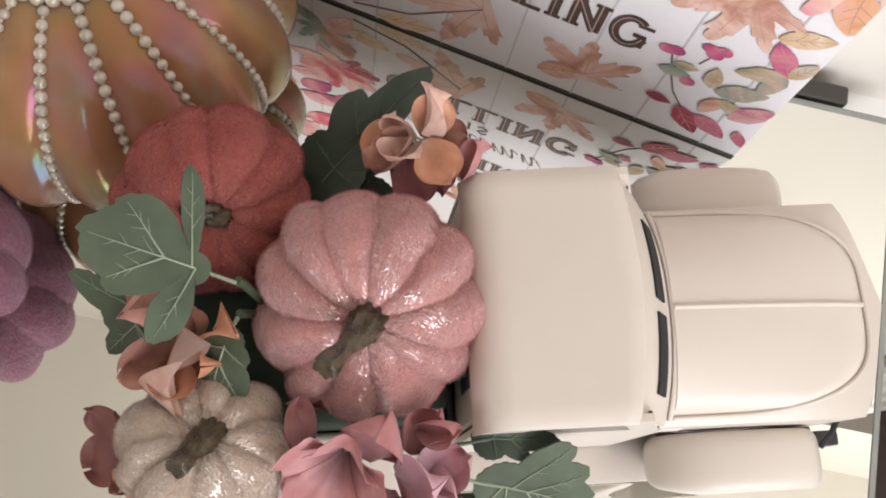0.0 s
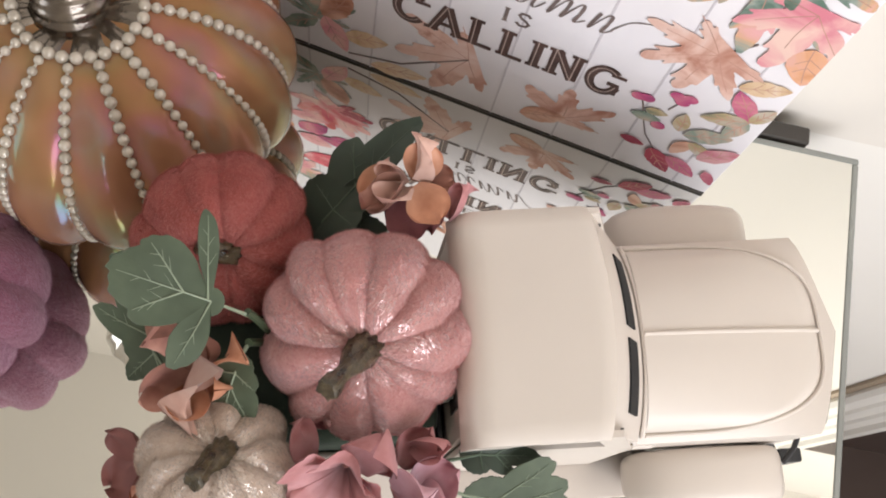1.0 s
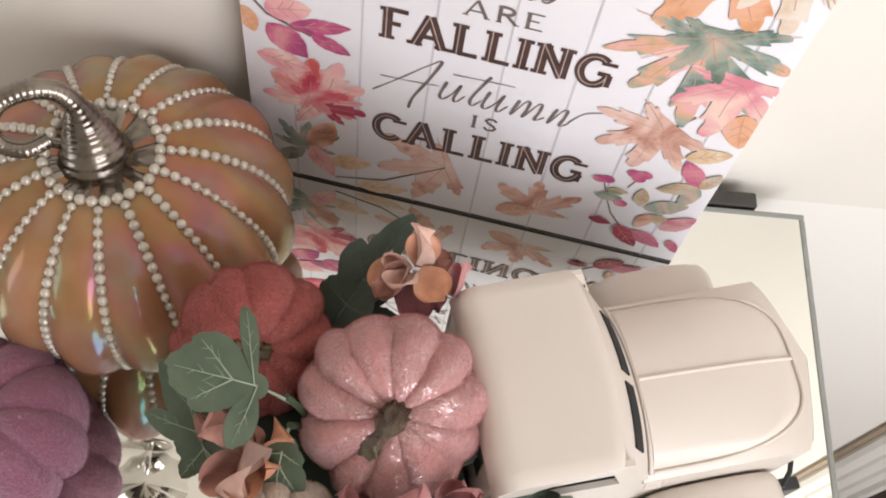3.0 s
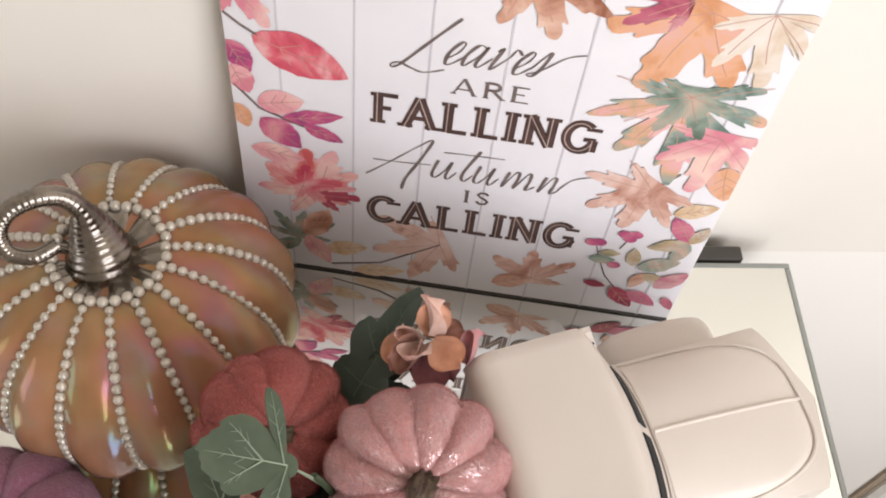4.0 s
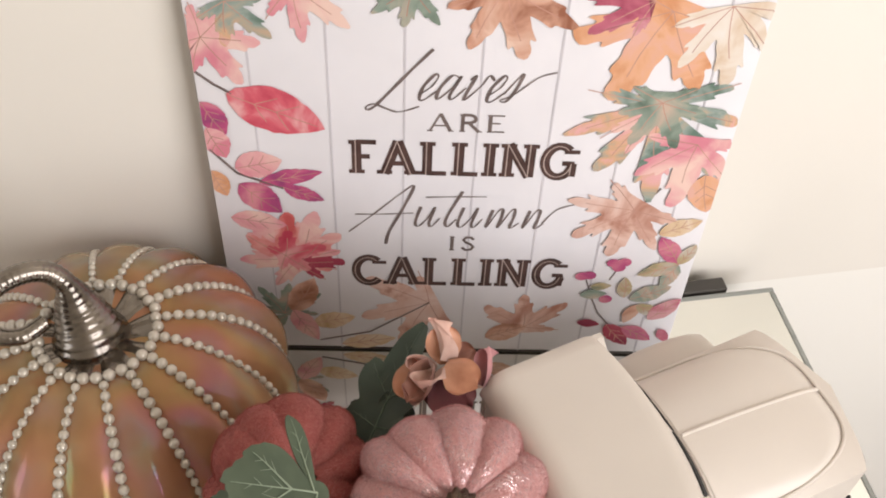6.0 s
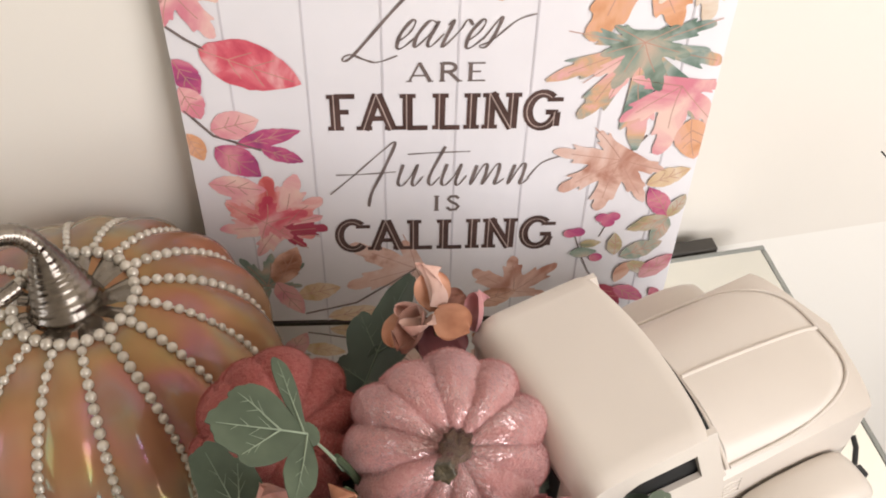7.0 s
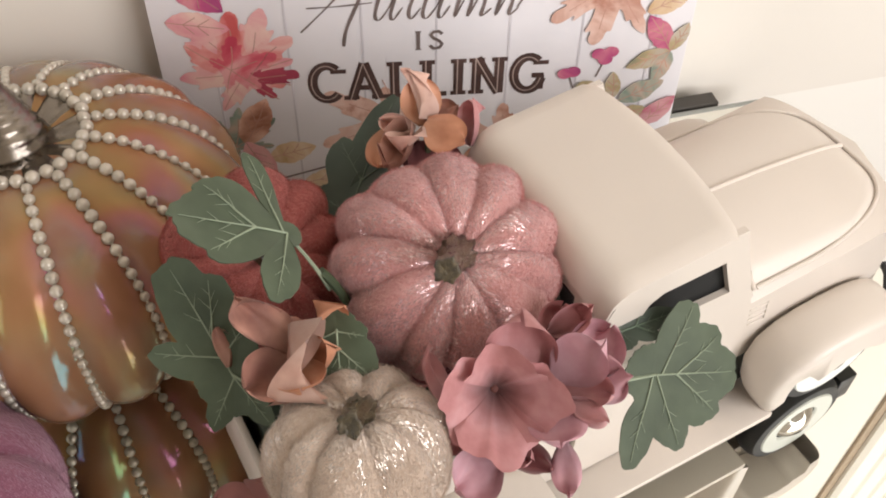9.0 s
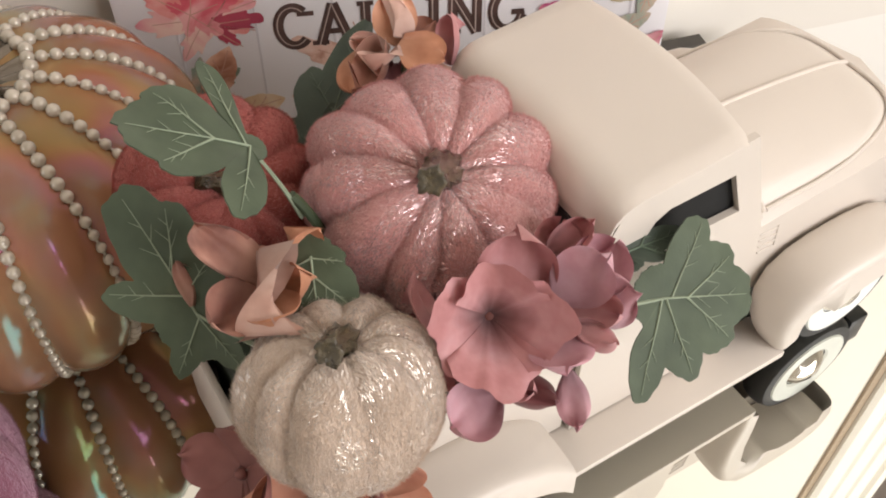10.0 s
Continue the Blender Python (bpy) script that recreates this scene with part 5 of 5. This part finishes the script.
pen([[(-0.16, 0.22), (-0.06, 0.50), (0.06, 0.86), (0.12, 1.0), (0.10, 0.66), (0.06, 0.25), (0.06, 0.02)], [(-0.15, 0.52), (0.0, 0.53), (0.16, 0.56)], [(0.20, 0.82), (0.36, 0.84), (0.52, 0.85)]] + [high(q, 0.34, 0.34) for q in small], -0.56, 1.065, 1.14, 0.51, 0.20, "grey handwritten word Autumn")


def wash(name, *colours):
    """Watercolour: blots that bleed into one another."""
    m, nodes, links, b = shader(name)
    n1 = noise_node(nodes, links, 34, 4, 0.55)
    n1.inputs["Distortion"].default_value = 0.8
    r = ramp(nodes, links, n1.outputs[0], [(0.34 + 0.32 * i / max(1, len(colours) - 1), c) for i, c in enumerate(colours)])
    links.new(r.outputs[0], b.inputs["Base Color"])
    b.inputs["Roughness"].default_value = 0.55
    return m


W_CRIMSON = wash("wash_crimson", (0.50, 0.05, 0.09), (0.66, 0.12, 0.16), (0.78, 0.40, 0.40))
W_PINK = wash("wash_pink", (0.66, 0.22, 0.28), (0.76, 0.40, 0.40), (0.82, 0.58, 0.50))
W_PURPLE = wash("wash_purple", (0.22, 0.04, 0.15), (0.48, 0.08, 0.20), (0.66, 0.26, 0.30))
W_CORAL = wash("wash_coral", (0.56, 0.10, 0.10), (0.74, 0.30, 0.28), (0.80, 0.56, 0.52))
W_MAROON = wash("wash_maroon", (0.26, 0.03, 0.07), (0.48, 0.07, 0.11))
W_RUST = wash("wash_rust", (0.30, 0.11, 0.06), (0.62, 0.34, 0.24), (0.78, 0.55, 0.44))
W_ORANGE = wash("wash_orange", (0.62, 0.27, 0.12), (0.74, 0.40, 0.24), (0.74, 0.42, 0.34))
W_TAN = wash("wash_tan", (0.52, 0.33, 0.16), (0.70, 0.52, 0.34), (0.78, 0.66, 0.54))
W_PALE = wash("wash_pale", (0.66, 0.50, 0.36), (0.76, 0.66, 0.56), (0.80, 0.74, 0.68))
W_GREEN = wash("wash_green", (0.10, 0.15, 0.11), (0.27, 0.33, 0.27), (0.55, 0.42, 0.33))
W_OLIVE = wash("wash_olive", (0.20, 0.22, 0.15), (0.46, 0.36, 0.20), (0.55, 0.50, 0.44))
W_MAGENTA = wash("wash_magenta", (0.34, 0.05, 0.10), (0.52, 0.14, 0.20), (0.66, 0.34, 0.36))
W_BLUSH = wash("wash_blush", (0.44, 0.20, 0.14), (0.70, 0.46, 0.38), (0.78, 0.60, 0.54))
W_GREENPINK = wash("wash_green_and_pink", (0.12, 0.19, 0.15), (0.30, 0.36, 0.32), (0.66, 0.40, 0.24), (0.78, 0.42, 0.42))
LAYER = [0]


def on_board(points, material, label, middle=None):
    """A flat printed shape, a hair proud of the board."""
    LAYER[0] += 1
    y = -0.003 - 0.0002 * LAYER[0]
    bm = bmesh.new()
    vs = [bm.verts.new((x, y, z)) for x, z in points if -1.515 < x < 1.495 and 0.004 < z < SIGN_H - 0.004]
    if len(vs) < 3:
        bm.free()
        return
    if middle:
        hub = bm.verts.new((middle[0], y, middle[1]))
        for a, b in zip(vs, vs[1:] + vs[:1]):
            bm.faces.new((hub, a, b))
    else:
        bmesh.ops.triangulate(bm, faces=[bm.faces.new(vs)])
    part("printed_leaf", bm, material, sign, label, sharp=True)


M_PRINTVEIN = painted("sign_vein_wash", (0.50, 0.27, 0.21), 0.6, 30, 600, 0.25)


def print_veins(lines):
    """Fine painted veins over the newest printed leaf, each one a part."""
    y = -0.0032 - 0.0002 * LAYER[0]
    for x0, z0, x1, z1 in lines:
        path = []
        for f in (0.0, 0.33, 0.66, 1.0):
            px, pz = clip_board(x0 + (x1 - x0) * f + 0.04 * (z1 - z0) * math.sin(3 * f), z0 + (z1 - z0) * f)
            path.append(Vector((px, 0, pz)))
        if all((b - a).length > 0.008 for a, b in zip(path, path[1:])):
            bm = bmesh.new()
            ribbon(path, 0.0026, y, bm)
            part("printed_vein", bm, M_PRINTVEIN, sign, sharp=True)


def clip_board(x, z):
    return min(1.493, max(-1.513, x)), min(SIGN_H - 0.006, max(0.006, z))


def oval(x0, z0, x1, z1, plump, material, label, seed=0, serrate=0.03):
    """A pointed leaf from its stalk to its tip."""
    rnd = random.Random(seed)
    d = Vector((x1 - x0, z1 - z0))
    n = Vector((-d.y, d.x))
    right_side, left_side = [], []
    for i in range(1, 16):
        t = i / 16
        w = plump * 0.5 * math.sin(math.pi * t ** 0.85) ** 0.8
        right_side.append((t, w + rnd.uniform(-serrate, serrate) * 0.5))
        left_side.append((t, -w + rnd.uniform(-serrate, serrate) * 0.5))
    outline = [(0, 0)] + right_side + [(1, 0)] + left_side[::-1]
    on_board([clip_board(x0 + d.x * t + n.x * w, z0 + d.y * t + n.y * w) for t, w in outline], material, label)
    if d.length > 0.2:
        print_veins([(x0, z0, x0 + 0.92 * d.x, z0 + 0.92 * d.y)] + [(x0 + t * d.x, z0 + t * d.y, x0 + (t + 0.18) * d.x + k * 0.30 * plump * n.x, z0 + (t + 0.18) * d.y + k * 0.30 * plump * n.y) for t in (0.28, 0.5) for k in (-1, 1)])


def maple(x, z, size, angle, material, label, seed=0, points=5, span=230, slim=0.46):
    """A pointed, toothed leaf whose lobes fan out from its stalk."""
    rnd = random.Random(seed)
    outline = []
    for k in range(points):
        f = k / (points - 1)
        a0 = radians(angle - span / 2 + span * f)
        reach = size * (0.62 + 0.38 * math.sin(math.pi * f)) * rnd.uniform(0.85, 1.1)
        step = radians(span / (points - 1)) * 0.5
        for s, r in ((-0.92, slim), (-0.66, 0.58), (-0.62, 0.76), (-0.34, 0.70), (-0.30, 0.88), (0, 1.0), (0.28, 0.86), (0.36, 0.70), (0.60, 0.74), (0.68, 0.56), (0.92, slim)):
            a = a0 + s * step
            rr = reach * r * rnd.uniform(0.93, 1.07)
            outline.append(clip_board(x + rr * math.cos(a), z + rr * math.sin(a)))
    # wet edges: the points are softened a little
    soft = []
    for (ax, az), (bx, bz) in zip(outline, outline[1:] + outline[:1]):
        soft += [(0.78 * ax + 0.22 * bx, 0.78 * az + 0.22 * bz), (0.22 * ax + 0.78 * bx, 0.22 * az + 0.78 * bz)]
    on_board(soft, material, label, clip_board(x, z))
    tips = [radians(angle - span / 2 + span * k / (points - 1)) for k in range(points)]
    print_veins([(x, z, x + 0.62 * size * math.cos(a), z + 0.62 * size * math.sin(a)) for a in tips])


def stalk(pts, r=0.008, material=None):
    part("printed_stalk", tube([(x, -0.002, z) for x, z in pts], r, 4), material or M_GREYINK, sign)


def berry(x, z, r=0.045):
    on_board([(x + r * math.cos(a), z + r * 0.85 * math.sin(a)) for a in np.linspace(0, 2 * math.pi, 14)[:-1]], W_PURPLE, "printed purple berry")


# the print, from the foot of the board upwards
maple(0.46, 0.28, 0.40, 95, W_BLUSH, "printed tan leaf", 1, 5, 200)
oval(0.20, 0.16, 0.48, 0.30, 0.55, W_RUST, "printed rust leaf", 2)
maple(-0.20, 0.52, 0.52, 200, W_BLUSH, "printed rust leaf", 3, 5, 190)
stalk([(-0.95, 0.10), (-0.6, 0.20), (-0.2, 0.52)], 0.006)
oval(-0.99, 0.28, -0.70, 0.36, 0.55, W_TAN, "printed tan leaf", 4)
oval(-0.80, 0.06, -0.42, 0.14, 0.38, W_TAN, "printed tan leaf", 5)
maple(-1.18, 0.38, 0.36, 80, W_GREEN, "printed dark green leaf", 6, 5, 160)
oval(-1.12, 0.40, -0.96, 0.74, 0.50, W_RUST, "printed brown leaf", 7)
oval(-1.12, 0.42, -0.96, 0.10, 0.45, W_PINK, "printed pink leaf", 8)
oval(-1.16, 0.36, -1.40, 0.16, 0.4, W_GREEN, "printed dark green leaf", 9)
maple(-1.05, 0.92, 0.46, 128, W_PINK, "printed pink leaf", 10, 5, 220)
maple(-1.12, 0.90, 0.52, 62, W_CORAL, "printed coral leaf", 11, 4, 150)
maple(-1.05, 0.88, 0.36, 5, W_MAROON, "printed maroon leaf", 12, 3, 95)
maple(-1.13, 0.95, 0.26, 20, W_CRIMSON, "printed crimson leaf", 13, 5, 250)
oval(-1.44, 1.28, -1.10, 1.22, 0.5, W_PINK, "printed pink leaf", 14)
stalk([(-1.50, 1.82), (-1.36, 1.64), (-1.10, 1.53)])
oval(-1.37, 1.68, -1.09, 1.75, 0.70, W_PINK, "printed pink leaf", 15)
oval(-1.24, 1.57, -0.86, 1.67, 0.32, W_PURPLE, "printed purple leaf", 16)
oval(-1.10, 1.54, -0.86, 1.44, 0.42, W_PURPLE, "printed purple leaf", 17)
oval(-1.36, 1.56, -1.12, 1.33, 0.62, W_PURPLE, "printed purple leaf", 18)
oval(-1.51, 1.66, -1.44, 1.46, 0.62, W_ORANGE, "printed orange leaf", 19)
oval(-1.51, 2.16, -1.39, 1.93, 0.6, W_PURPLE, "printed purple leaf", 20)
oval(-1.50, 1.98, -1.41, 1.76, 0.7, W_PINK, "printed pink leaf", 21)
stalk([(-1.51, 2.36), (-1.42, 2.28), (-1.33, 2.22)])
oval(-1.36, 2.22, -0.83, 1.99, 0.52, W_CRIMSON, "printed crimson leaf", 22, 0.02)
maple(-1.45, 2.58, 0.34, -30, W_PINK, "printed pink leaf", 23, 6, 260)
maple(-1.30, 2.80, 0.30, -70, W_GREENPINK, "printed green and pink leaf", 24, 4, 150)
maple(-0.95, 2.90, 0.40, -62, W_PINK, "printed pink leaf", 25, 4, 130)
maple(-0.35, 2.90, 0.26, -100, W_GREEN, "printed green leaf", 26, 5, 180)
maple(0.12, 2.92, 0.52, -72, W_RUST, "printed rust leaf", 27, 5, 170)
maple(0.98, 2.82, 0.72, -112, W_ORANGE, "printed orange leaf", 28, 5, 190)
maple(0.88, 2.88, 0.40, -165, W_MAGENTA, "printed magenta leaf", 29, 4, 110)
maple(1.28, 2.86, 0.52, -80, W_PALE, "printed pale leaf", 30, 5, 150)
maple(1.04, 2.22, 0.70, -85, W_GREENPINK, "printed green and orange leaf", 31, 7, 215, 0.22)
maple(1.04, 2.21, 0.62, -128, W_PINK, "printed pink lobe", 32, 2, 30, 0.16)
maple(1.30, 1.95, 0.48, -95, W_PINK, "printed pink leaf", 33, 5, 190)
maple(1.04, 2.24, 0.34, -90, W_GREEN, "printed green leaf", 34, 6, 240)
oval(1.40, 1.72, 1.47, 1.42, 0.7, W_ORANGE, "printed orange leaf", 35)
stalk([(1.16, 1.60), (1.06, 1.45), (0.98, 1.34)], 0.007)
maple(1.03, 1.42, 0.50, -125, W_BLUSH, "printed rust leaf", 36, 6, 215)
oval(1.22, 1.22, 1.47, 1.35, 0.48, W_TAN, "printed tan leaf", 37)
for k, (x, z, mat) in enumerate([(1.24, 1.20, W_PURPLE), (1.15, 0.84, W_OLIVE), (1.33, 0.72, W_GREEN), (1.48, 1.14, W_OLIVE)]):
    oval(1.40, 0.95, x, z, 0.46, mat, "printed purple and olive leaf", 40 + k)
for x, z in ((0.98, 0.95), (1.05, 0.96), (1.02, 0.91), (0.79, 0.82), (0.84, 0.83), (0.98, 0.60)):
    berry(x, z)
stalk([(0.82, 0.80), (0.88, 0.62), (0.95, 0.45), (1.10, 0.25)], 0.005)
stalk([(1.02, 0.90), (0.98, 0.78)], 0.005)
for k, (x0, z0, x1, z1, mat) in enumerate([(1.10, 0.62, 1.08, 0.82, W_OLIVE), (1.14, 0.60, 1.40, 0.74, W_GREEN), (1.20, 0.55, 1.14, 0.36, W_RUST), (1.20, 0.55, 1.38, 0.44, W_OLIVE), (1.30, 0.40, 1.49, 0.62, W_MAGENTA), (1.02, 0.34, 1.20, 0.12, W_MAROON), (1.14, 0.32, 1.36, 0.18, W_PURPLE), (1.40, 0.30, 1.48, 0.16, W_MAGENTA), (0.80, 0.64, 0.98, 0.66, W_GREEN), (0.82, 0.36, 0.98, 0.34, W_MAROON), (0.86, 0.72, 1.0, 0.74, W_OLIVE)]):
    oval(x0, z0, x1, z1, 0.5, mat, "printed small leaf", 60 + k)
